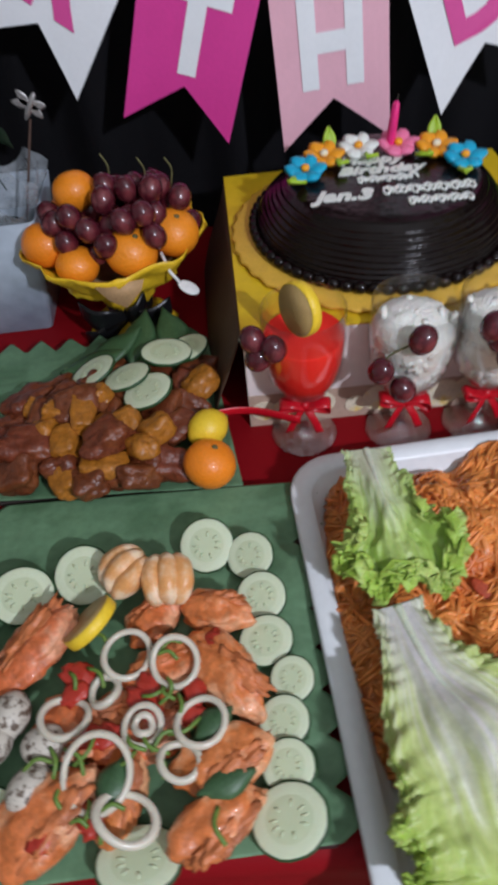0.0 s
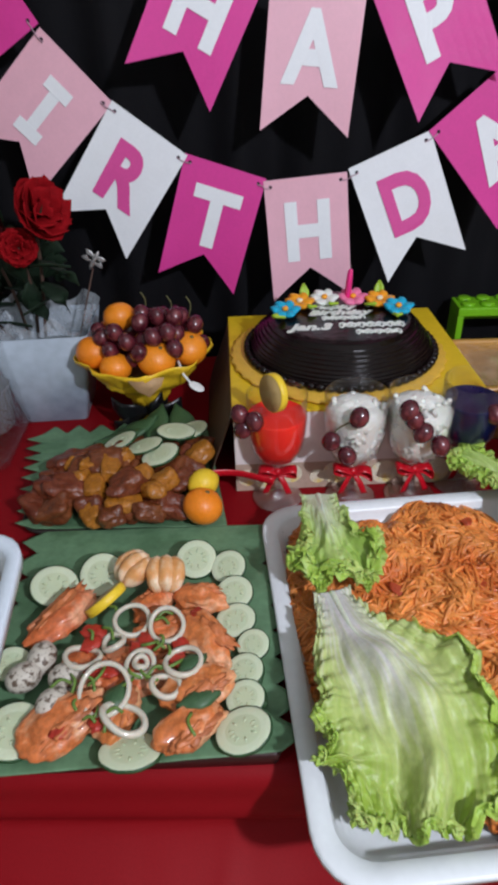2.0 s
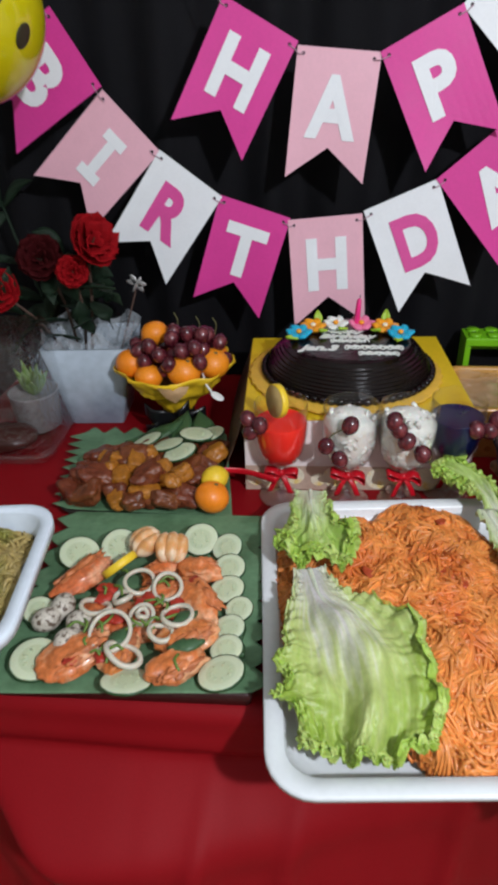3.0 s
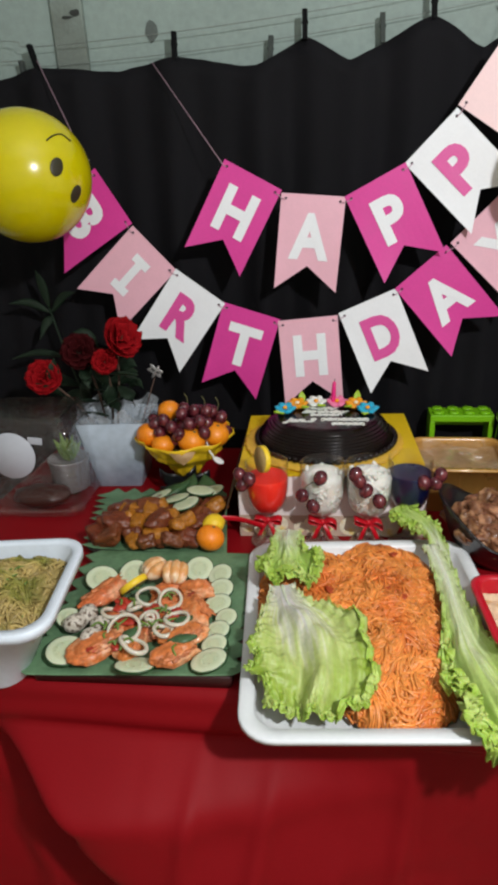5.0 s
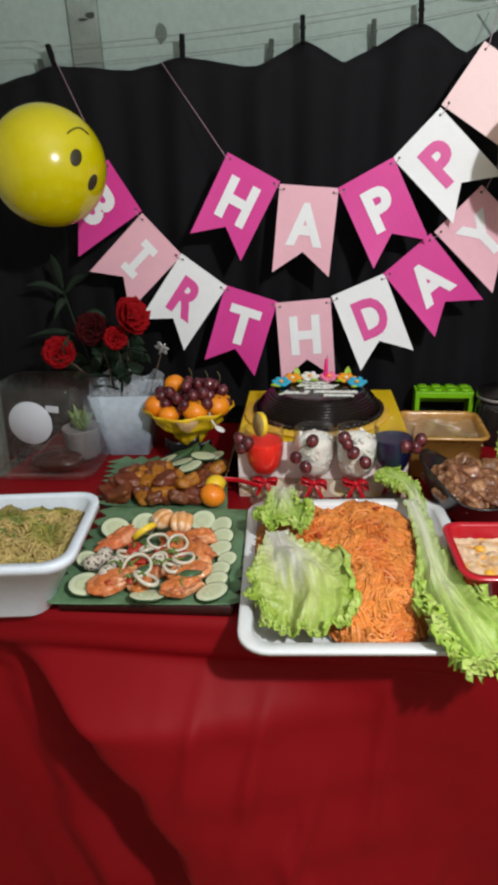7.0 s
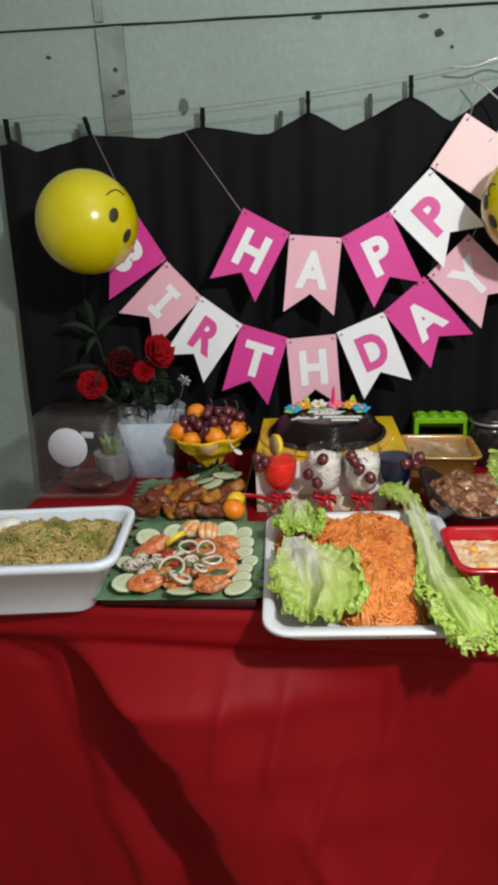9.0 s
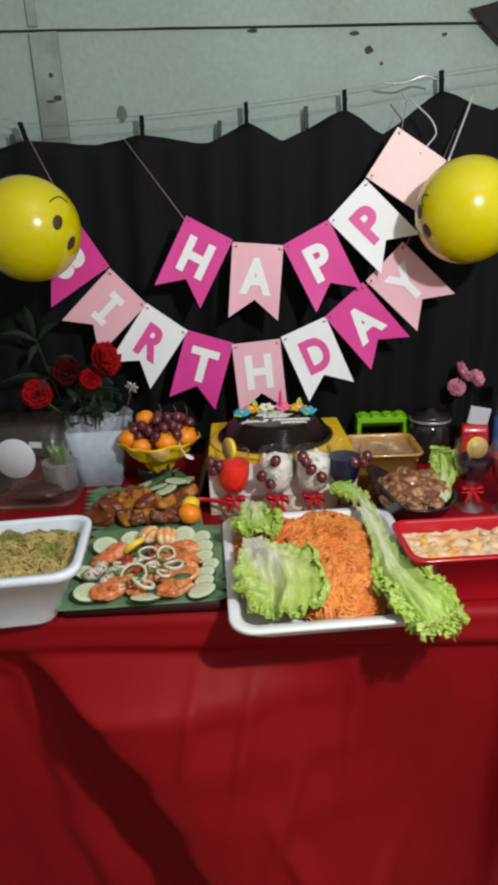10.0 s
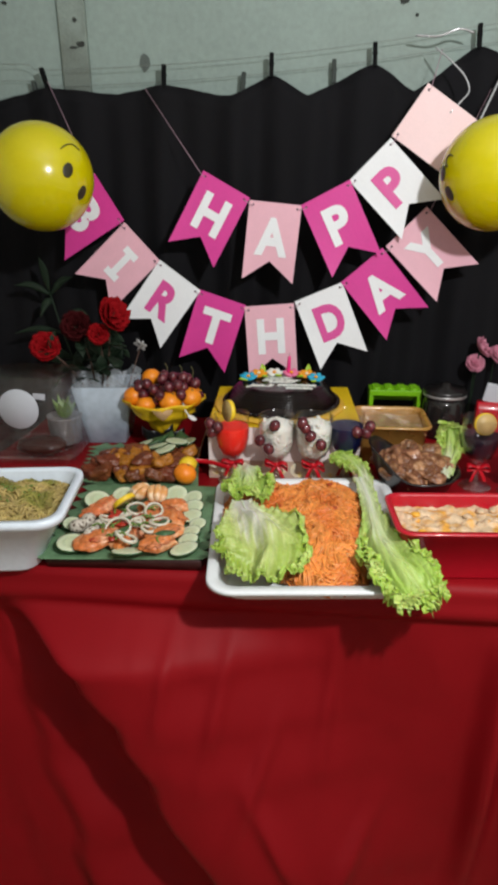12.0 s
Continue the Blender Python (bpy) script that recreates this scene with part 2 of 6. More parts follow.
MAGENTA = mat("magenta_card", (0.67, 0.040, 0.29), 0.5, scale=30, vary=0.05, bump=0.05)
PINK = mat("light_pink_card", (0.78, 0.43, 0.51), 0.5, scale=30, vary=0.04, bump=0.05)
# Pink card made paler: the bulb's brightness on the last flag, put into colour.
LIT_PINK = mat("lit_pink_card", (0.84, 0.60, 0.60), 0.5, scale=30, vary=0.04, bump=0.05)
WHITE_CARD = mat("white_card", (0.80, 0.82, 0.84), 0.55, scale=30, vary=0.03, bump=0.05)
HOLE = mat("eyelet_dark", (0.02, 0.015, 0.02), 0.7)
CORD = mat("pinkish_ribbon_cord", (0.42, 0.26, 0.32), 0.5, scale=200)
RIBBON_WHITE = mat("silver_ribbon", (0.6, 0.6, 0.62), 0.25, scale=80, metal=0.5)
WIRE = mat("dull_wire", (0.22, 0.25, 0.23), 0.5, metal=0.4)
PIN_BLACK = mat("black_plastic_pin", (0.006, 0.0065, 0.007), 0.8, spec=0.1)
PIN_GREY = mat("grey_plastic_pin", (0.05, 0.06, 0.055), 0.7, spec=0.15)
YELLOW_RUBBER = mat("yellow_balloon_rubber", (0.57, 0.49, 0.004), 0.22, scale=10, vary=0.05, bump=0.02, coat=0.5, sss=0.1)
INK = mat("dark_print", (0.03, 0.025, 0.01), 0.4)
WHITE_PLASTIC = mat("white_plastic", (0.74, 0.77, 0.78), 0.32, scale=20, vary=0.04, bump=0.03)
BLUE_WHITE = mat("bluish_white_plastic", (0.74, 0.82, 0.90), 0.35, scale=15, vary=0.05, bump=0.03)
BANANA = mat("banana_leaf", (0.125, 0.235, 0.125), 0.5, scale=25, vary=0.2, bump=0.2, fine=6, second=(0.085, 0.17, 0.085), patch=0.14)
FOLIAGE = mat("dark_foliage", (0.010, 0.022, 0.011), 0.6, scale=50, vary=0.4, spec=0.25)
LEAF_DARK = mat("dark_green_leaf", (0.045, 0.10, 0.04), 0.42, scale=50, vary=0.3)
PLATTER_MAROON = mat("dark_maroon_tray", (0.035, 0.008, 0.008), 0.45, scale=20)
PLATE_DARK = mat("dark_tray", (0.03, 0.022, 0.018), 0.5, scale=20)
PEEL = mat("cucumber_peel", (0.02, 0.065, 0.02), 0.4, scale=120, vary=0.4)
FLESH = mat("cucumber_flesh", (0.64, 0.70, 0.50), 0.35, scale=90, vary=0.12, bump=0.2, second=(0.55, 0.62, 0.38), patch=0.1, sss=0.2, coat=0.2)
SEEDS = mat("cucumber_seeds", (0.57, 0.63, 0.43), 0.35, scale=140, vary=0.12, second=(0.50, 0.57, 0.34), patch=0.16, sss=0.2)
SALMON = mat("cooked_salmon", (0.62, 0.185, 0.048), 0.42, scale=60, vary=0.35, bump=0.5, fine=4, second=(0.68, 0.34, 0.17), patch=0.13, sss=0.1, hue=0.012, coat=0.2)
SALMON_SEAR = mat("seared_salmon", (0.58, 0.18, 0.06), 0.45, scale=55, vary=0.25, bump=0.4, fine=5, second=(0.36, 0.12, 0.05), patch=0.12)
ONION = mat("onion_ring", (0.60, 0.55, 0.44), 0.34, scale=60, vary=0.08, bump=0.05, sss=0.3, coat=0.3)
EGG = mat("quail_egg", (0.55, 0.50, 0.42), 0.45, scale=330, vary=0.1, second=(0.12, 0.08, 0.055), patch=0.13)
LEMON = mat("lemon_rind", (0.82, 0.56, 0.03), 0.38, scale=80, vary=0.1, bump=0.3, fine=6)
PULP = mat("lemon_pulp", (0.46, 0.31, 0.12), 0.4, scale=90, vary=0.2, bump=0.2, sss=0.1)
ORANGE = mat("orange_rind", (0.86, 0.26, 0.012), 0.36, scale=60, vary=0.12, bump=0.35, fine=7, hue=0.01, coat=0.15)
SEGMENT = mat("tangerine_segment", (0.70, 0.33, 0.11), 0.35, scale=60, vary=0.12, second=(0.80, 0.60, 0.40), patch=0.14, sss=0.2)
STEM = mat("green_brown_stem", (0.12, 0.11, 0.04), 0.7)
TOMATO = mat("red_pepper", (0.42, 0.035, 0.02), 0.3, scale=80)
DULL_RED = mat("cooked_red_pepper", (0.42, 0.06, 0.02), 0.4, scale=80, vary=0.3)
HERB = mat("green_onion", (0.13, 0.22, 0.04), 0.4, scale=80, vary=0.3)
FRIED = mat("fried_meat", (0.150, 0.036, 0.013), 0.34, scale=60, vary=0.4, bump=0.6, fine=4, second=(0.17, 0.048, 0.016), patch=0.12, hue=0.006)
POTATO = mat("fried_potato", (0.37, 0.135, 0.014), 0.34, scale=60, vary=0.4, bump=0.6, fine=4, second=(0.34, 0.13, 0.02), patch=0.10)
GRAPE = mat("red_grape", (0.07, 0.008, 0.014), 0.22, scale=70, vary=0.35, bump=0.03, coat=0.4, second=(0.16, 0.03, 0.035), patch=0.1)
YELLOW_PAPER = mat("yellow_paper", (0.84, 0.54, 0.02), 0.42, scale=30, vary=0.12, bump=0.3)
KRAFT = mat("kraft_paper", (0.47, 0.29, 0.14), 0.6, scale=60, vary=0.15)
BLACK_SATIN = mat("black_satin", (0.008, 0.008, 0.009), 0.3, scale=40, bump=0.1)
WHITE_GLOSS = mat("white_spoon", (0.75, 0.74, 0.72), 0.25)
# The darker second blue stands in for the bag's broad shaded zones.
BAG = mat("pale_blue_paper_bag", (0.44, 0.51, 0.58), 0.36, scale=7, vary=0.16, bump=0.12, second=(0.24, 0.29, 0.36), patch=0.13)
ROSE = mat("red_fabric_petal", (0.25, 0.004, 0.007), 0.8, scale=90, vary=0.3, bump=0.2, spec=0.1)
# Copy of the rose red with the rear rose's shade in its colour.
ROSE_SHADED = mat("shaded_red_petal", (0.04, 0.003, 0.004), 0.8, scale=90, vary=0.3, spec=0.1)
PINK_PETAL = mat("pink_petal", (0.55, 0.20, 0.28), 0.6, scale=90, vary=0.3)
SILVER = mat("silver_grey", (0.45, 0.44, 0.43), 0.35, metal=0.6, scale=60)
TWIG = mat("brown_twig", (0.09, 0.05, 0.035), 0.75, scale=90, vary=0.3)
CLEAR = film("clear_plastic", wavy=1.0, least=0.08)
STICKER = mat("white_sticker", (0.50, 0.52, 0.56), 0.45, vary=0.03)
POT = mat("whitish_pot", (0.22, 0.20, 0.20), 0.6, scale=25, vary=0.2)
DARK_BROWN = mat("chocolate_brown", (0.045, 0.016, 0.012), 0.35, scale=30, vary=0.2)
CHOC = mat("chocolate_icing", (0.0065, 0.0032, 0.0027), 0.20, scale=40, vary=0.3, bump=0.35, fine=3, spec=0.32)
GOLD_BOARD = mat("gold_card", (0.72, 0.43, 0.05), 0.42, scale=50, vary=0.12)
BOX_YELLOW = mat("yellow_box_card", (0.74, 0.50, 0.015), 0.45, scale=18, vary=0.08, bump=0.05, second=(0.62, 0.38, 0.01), patch=0.08)
BOX_WHITE = mat("pinkish_white_card", (0.84, 0.75, 0.72), 0.42, scale=12, vary=0.06, bump=0.05)
BOX_BROWN = mat("brown_board", (0.085, 0.045, 0.026), 0.7, scale=30, vary=0.2)
BOX_TAN = mat("tan_print", (0.52, 0.38, 0.29), 0.5, scale=20)
CREAM = mat("cream_print", (0.80, 0.73, 0.55), 0.45, scale=60, second=(0.78, 0.60, 0.20), patch=0.08)
ICING_BLUE = mat("turquoise_icing", (0.01, 0.38, 0.58), 0.4, scale=80, sss=0.1)
ICING_ORANGE = mat("orange_icing", (0.85, 0.34, 0.01), 0.4, scale=80, sss=0.1)
ICING_WHITE = mat("white_icing", (0.78, 0.80, 0.74), 0.4, scale=80, sss=0.1)
ICING_PINK = mat("pink_icing", (0.84, 0.20, 0.36), 0.4, scale=80, sss=0.1)
ICING_GREEN = mat("lime_icing", (0.36, 0.55, 0.03), 0.4, scale=80, sss=0.1)
CANDLE = mat("hot_pink_wax", (0.82, 0.03, 0.22), 0.35, scale=60, sss=0.1)
RED_DRINK = mat("red_drink", (0.90, 0.035, 0.022), 0.5, vary=0.03, bump=0.0, spec=0.1, sss=0.5)
BLUE_DRINK = mat("blue_drink", (0.005, 0.008, 0.045), 0.3, vary=0.03, bump=0.0, spec=0.2)
DARK_DRINK = mat("dark_drink", (0.02, 0.012, 0.02), 0.08, vary=0.03, bump=0.0, coat=0.4)
PINK_DRINK = mat("pink_red_drink", (0.36, 0.05, 0.06), 0.1, vary=0.03, bump=0.0, coat=0.3)
MACARONI = mat("creamy_macaroni", (0.80, 0.79, 0.72), 0.4, scale=130, vary=0.12, bump=0.7, fine=3, sss=0.2)
SATIN_RED = mat("red_satin_ribbon", (0.52, 0.006, 0.016), 0.32, scale=40, bump=0.1)
AMBER = mat("amber_plastic", (0.62, 0.32, 0.075), 0.28, scale=12, vary=0.06, bump=0.02, trans=0.25, coat=0.4)
MOCHA = mat("beige_gelatin", (0.50, 0.31, 0.15), 0.25, scale=20, vary=0.2, bump=0.5, fine=3, second=(0.66, 0.48, 0.30), patch=0.14, coat=0.5)
LIME = mat("lime_green_plastic", (0.19, 0.50, 0.012), 0.35, scale=20, vary=0.05, bump=0.02)
BLACK_BOWL = mat("black_plastic_bowl", (0.012, 0.010, 0.010), 0.3, scale=20, coat=0.3)
STEW = mat("braised_meat", (0.17, 0.066, 0.028), 0.32, scale=70, vary=0.35, bump=0.6, fine=4, second=(0.40, 0.20, 0.10), patch=0.14, coat=0.25, hue=0.006)
RED_PLASTIC = mat("red_plastic", (0.46, 0.006, 0.018), 0.3, scale=15, vary=0.05, bump=0.02, coat=0.3)
SALAD = mat("creamy_salad", (0.62, 0.45, 0.29), 0.35, scale=45, vary=0.3, bump=0.8, fine=3, second=(0.66, 0.32, 0.06), patch=0.15)
CHEESE = mat("yellow_bits", (0.78, 0.40, 0.05), 0.4, scale=90, vary=0.2)
NOODLE = mat("orange_noodles", (0.72, 0.250, 0.055), 0.38, scale=25, vary=0.25, bump=0.15, sss=0.15, coat=0.12, second=(0.62, 0.16, 0.03), patch=0.11)
SAUCE = mat("orange_sauce", (0.64, 0.20, 0.04), 0.35, scale=60, vary=0.35, bump=0.6, second=(0.36, 0.075, 0.016), patch=0.12)
PASTA = mat("olive_beige_noodles", (0.42, 0.31, 0.11), 0.42, scale=25, vary=0.3, bump=0.2, second=(0.21, 0.20, 0.04), patch=0.14)
EGG_WHITE = mat("egg_white", (0.72, 0.72, 0.66), 0.35, sss=0.2)
FRILL = mat("lettuce_frill", (0.33, 0.48, 0.070), 0.45, scale=70, vary=0.2, bump=0.25, second=(0.44, 0.55, 0.15), patch=0.15, sss=0.25)
RIB = mat("lettuce_rib", (0.66, 0.70, 0.55), 0.4, scale=80, sss=0.2)
LETTUCE = leaf_mat("curly_lettuce", (0.60, 0.64, 0.46), (0.40, 0.51, 0.16), (0.26, 0.42, 0.05))
LETTUCE_PALE = leaf_mat("pale_lettuce", (0.62, 0.59, 0.57), (0.43, 0.49, 0.18), (0.27, 0.39, 0.045))
THICK_GLASS = film("thick_glass", rough=0.10, wavy=0.6, least=0.30, most=0.95)
GOBLET = film("thin_glass", rough=0.10, wavy=0.0, least=0.025, most=0.75)
WRAP = mat("crinkled_wrap", (0.55, 0.60, 0.64), 0.2, scale=40, vary=0.3, bump=0.6, fine=4, alpha=0.4)
JAR_GLASS = mat("smoky_jar", (0.018, 0.016, 0.015), 0.1, scale=20, coat=0.5)
BLUE_LABEL = mat("blue_label", (0.05, 0.16, 0.42), 0.4)
DARK_HOLE = mat("dark_cloth_scrap", (0.012, 0.012, 0.011), 0.9, scale=20)

# ---- the room ----
X0, X1, Y0, Y1, H = -2.1, 2.3, -2.6, 1.06, 2.6


def slab(name, size, at, material, label, category, bevel=0.0):
    return solo(name, box(*size, *at, bevel=bevel), material, label, category, kind="structure", smooth=False)


slab("floor", (X1 - X0 + 0.3, Y1 - Y0 + 0.3, 0.1), ((X0 + X1) / 2, (Y0 + Y1) / 2, -0.1), FLOOR, "worn tan brown floor", "floor")
slab("ceiling", (X1 - X0 + 0.3, Y1 - Y0 + 0.3, 0.1), ((X0 + X1) / 2, (Y0 + Y1) / 2, H), CEIL, "plain grey-white ceiling boards", "ceiling")
# Unseen side and rear walls, paler than the plaster to bounce fill light.
slab("wall_west", (0.12, Y1 - Y0, H), (X0 - 0.06, (Y0 + Y1) / 2, 0), BOUNCE_WALL, "unseen plain side wall, pale to bounce light", "wall")
slab("wall_east", (0.12, Y1 - Y0, H), (X1 + 0.06, (Y0 + Y1) / 2, 0), BOUNCE_WALL, "unseen plain side wall, pale to bounce light", "wall")
slab("wall_south", (X1 - X0, 0.12, H), ((X0 + X1) / 2, Y0 - 0.06, 0), BOUNCE_WALL, "unseen plain wall behind the camera, pale to bounce light", "wall")


def wall_north():
    """The back wall: a lower field, a beam above a sloping joint, a pilaster strip and chips in the paint."""
    w = thing("wall_north", label="pale green plaster wall with stains and a beam joint", category="wall", kind="structure")
    joint = lambda x: 1.737 - 0.034 * x
    n = 40

    def field(z_at, lo, y, t):
        bm = bmesh.new()
        xs = [X0 + (X1 - X0) * k / n for k in range(n + 1)]
        rows = []
        for x in xs:
            a, b = (lo, z_at(x)) if lo is not None else (z_at(x), H)
            rows.append([bm.verts.new((x, yy, zz)) for yy, zz in ((y, a), (y, b), (y + t, b), (y + t, a))])
        for p, q in zip(rows, rows[1:]):
            for k in range(4):
                bm.faces.new((p[k], q[k], q[(k + 1) % 4], p[(k + 1) % 4]))
        bm.faces.new(rows[0])
        bm.faces.new(rows[-1][::-1])
        bmesh.ops.recalc_face_normals(bm, faces=bm.faces)
        return bm

    part("lower_field", field(lambda x: joint(x) - 0.0018 + 0.0015 * noise.noise((x * 9, 0, 0)), 0.0, 1.06, 0.1), PLASTER, w, smooth=False)
    part("beam", field(lambda x: joint(x) + 0.0018 + 0.002 * noise.noise((x * 11, 3, 0)), None, 1.052, 0.108), PLASTER, w, smooth=False)
    part("joint_shadow_gap", box(X1 - X0, 0.06, 0.12, (X0 + X1) / 2, 1.11, 1.69), GRIME, w, "dirty joint under the beam", smooth=False)
    part("pilaster", box(0.062, 0.02, 1.747, -0.395, 1.058, 0.0, bevel=0.002), PLASTER_DIRTY, w, "greyer plaster strip", smooth=False)
    part("beam_strip", box(0.02, 0.01, 0.7, -0.415, 1.05, 1.757, bevel=0.002), PLASTER_DIRTY, w, smooth=False)
    for k, (x, z, a, b, m) in enumerate(((-0.237, 1.577, 0.013, 0.018, STAIN), (0.333, 1.678, 0.010, 0.008, GRIME), (0.362, 1.65, 0.004, 0.004, GRIME), (-0.388, 1.66, 0.005, 0.005, GRIME),
                                        (-0.378, 1.613, 0.010, 0.006, GRIME), (-0.395, 1.607, 0.010, 0.003, GRIME), (0.075, 1.728, 0.012, 0.005, GRIME), (0.30, 1.712, 0.012, 0.004, GRIME),
                                        (-0.55, 1.70, 0.006, 0.004, GRIME), (-0.71, 1.13, 0.005, 0.006, GRIME), (0.50, 1.70, 0.006, 0.004, GRIME))):
        proud = 1.047 if -0.43 < x < -0.36 else 1.0588
        pts = [(x + a * (0.8 + 0.4 * R.random()) * math.cos(TAU * q / 11), z + b * (0.7 + 0.5 * R.random()) * math.sin(TAU * q / 11)) for q in range(11)]
        bm = flat(pts, 0.002)
        bmesh.ops.translate(bm, vec=(0, proud, 0), verts=bm.verts)
        part("paint_chip", bm, m, w, smooth=False)
    return w


wall_north()

# ---- curtain on its wires ----
PINS = [(-0.66, 1.548), (-0.46, 1.540), (-0.185, 1.540), (0.054, 1.556), (0.275, 1.570), (0.488, 1.598), (0.70, 1.610), (0.95, 1.62), (1.2, 1.62)]


DIPS = ((0.030, 0.30), (0.014, 0.60), (0.034, 0.62), (0.046, 0.36), (0.064, 0.42), (0.050, 0.55), (0.04, 0.5), (0.04, 0.5))


def curtain_top(x):
    """The upper hem: tents up at each pin and dips between them."""
    for (a, za), (b, zb), (sag, at) in zip(PINS, PINS[1:], DIPS):
        if a <= x <= b:
            t = (x - a) / (b - a)
            q = min(t / at, (1 - t) / (1 - at))
            return za + (zb - za) * t - 0.016 - sag * (0.6 * q + 0.4 * smooth01(q)) - 0.004 * noise.noise((x * 25, 0, 2)) * q
    return PINS[0][1] - 0.03 if x < PINS[0][0] else PINS[-1][1]


def curtain():
    def f(u, v):
        x = -0.688 + 2.0 * u
        top = curtain_top(x)
        z = top + (0.25 - top) * v
        x_out = x - (0.055 * v if u < 0.04 else 0.055 * v * max(0, 1 - u * 6))
        deep = 0.010 * math.sin(x * 33 + 1.4 * math.sin(x * 7) + 0.6 * v) + 0.006 * math.sin(x * 71 + 2 * v) + 0.006 * noise.noise((x * 6, v * 4, 0))
        return (x_out, 1.022 + deep * (0.7 + 0.5 * smooth01(v * 3)), z)

    ob = solo("curtain", sheet(420, 44, f), CURTAIN, "black cloth backdrop curtain pegged to a wire", "curtain")
    solid(ob, 0.0015)


curtain()


def wire(name, dz, y):
    pts = arc([(X0, y, 1.50 + dz)] + [(x, y, z + 0.012 + dz - 0.004 * (k % 2)) for k, (x, z) in enumerate(PINS)] + [(X1, y, 1.66 + dz)], 60)
    solo(name, tube(pts, 0.0007, 6), WIRE, "thin dull wire strung along the wall", "wire", group="curtain wires")


wire("wire", 0.012, 1.022)
wire("wire", -0.018, 1.040)


def clothes_pin(x, y, z, material, tilt, label):
    t = thing("clothes_pin", x, y, z, label=label, category="clothes pin", group="curtain pins", ry=tilt)
    part("jaw", box(0.009, 0.004, 0.046, 0, -0.004, -0.026, bevel=0.001), material, t, smooth=False)
    part("jaw", box(0.009, 0.004, 0.046, 0, 0.004, -0.026, bevel=0.001), material, t, smooth=False)
    part("spring", tube([(-0.006, 0, 0), (0.006, 0, 0)], 0.0024, 8), material, t)


for k, (x, z) in enumerate(PINS[:7]):
    clothes_pin(x, 1.018, z + 0.004, PIN_BLACK, (-14 if k == 1 else 3 * math.sin(k)), "small black clothes pin holding the curtain")
for x, z in ((-0.492, 1.522), (-0.01, 1.528), (0.19, 1.548), (-0.642, 1.546)):
    clothes_pin(x, 1.036, z, PIN_GREY, R.uniform(-6, 6), "small grey clothes pin on the rear wire")


def corner_scrap():
    f = lambda u, v: (0.545 + 0.30 * u + 0.075 * v * (1 - u), 1.036 + 0.006 * math.sin(u * 14), 1.80 - 0.20 * v * (0.35 + 0.65 * u) - 0.06 * (1 - u))
    solid(solo("dark_cloth", sheet(16, 12, f), DARK_HOLE, "dark cloth scrap hanging high on the wall", "cloth"), 0.002)


corner_scrap()

# ---- table and its red cloth ----
TZ = 0.750


def table():
    t = thing("table", label="plain wooden table hidden under a red cloth", category="table")
    part("tabletop", box(1.345, 0.70, 0.03, 0.1625, 0.645, TZ - 0.034, bevel=0.003), WOOD, t, smooth=False)
    for x in (-0.48, 0.80):
        for y in (0.34, 0.94):
            part("leg", box(0.05, 0.05, TZ - 0.034, x, y, 0), WOOD, t, smooth=False)


table()


def cloth_bulge(x, z):
    """How far the front of the cloth stands out from the table's edge at a place."""
    down = smooth01((0.700 - z) / 0.08)
    edge = along(z, [(0.0, 0.13), (0.2, 0.03), (0.4, -0.075), (0.5, -0.125), (0.6, -0.185), (0.70, -0.30)])
    step = smooth01((x - edge + 0.060) / 0.082) * (1 - smooth01((x - edge - 0.02) / 0.40))
    out = (0.100 * step - 0.038 * smooth01((z + 0.05) / 0.35) * math.exp(-((x - edge + 0.11) / 0.07) ** 2)) * down
    edge2 = edge - 0.16 - 0.25 * (0.7 - z)
    out += 0.020 * smooth01((x - edge2) / 0.05) * (1 - smooth01((x - edge2 - 0.05) / 0.2)) * down
    out += down * (0.005 * noise.noise((x * 6, z * 2.0, 1.0)) + 0.0040 * noise.noise((x * 15 + 3 * z, z * 5.0, 4.0)) + 0.0016 * noise.noise((x * 40, z * 18, 2.0)))
    for cx, cz, tilt, amp, wid, lng in ((0.03, 0.55, 0.2, 0.006, 0.012, 0.10), (0.13, 0.30, -0.5, 0.010, 0.016, 0.09), (0.20, 0.52, 0.1, 0.005, 0.012, 0.12), (-0.05, 0.60, 0.15, 0.005, 0.01, 0.08),
                                        (0.09, 0.42, 0.35, 0.006, 0.012, 0.09), (0.23, 0.22, 0.5, 0.008, 0.02, 0.1), (0.46, 0.45, 0.05, 0.022, 0.02, 0.30), (0.53, 0.40, -0.05, 0.020, 0.02, 0.3)):
        d = (x - cx) - tilt * (z - cz)
        out += 2.0 * amp * down * math.exp(-(d / wid) ** 2 - ((z - cz) / lng) ** 2)
    lip = 0.700 + 0.004 * noise.noise((x * 4, 0, 3))
    out += 0.004 * math.exp(-((z - lip - 0.006) / 0.012) ** 2) - 0.013 * smooth01((lip - z) / 0.022) * (1 - 0.5 * smooth01((0.55 - z) / 0.3))
    out += 0.045 * (1 - z / 0.75) ** 2 * smooth01((edge - 0.12 - x) / 0.14)
    return out + 0.045 * (1 - z / 0.75) ** 1.4 * (1 + 0.4 * math.sin(x * 9 + 1))


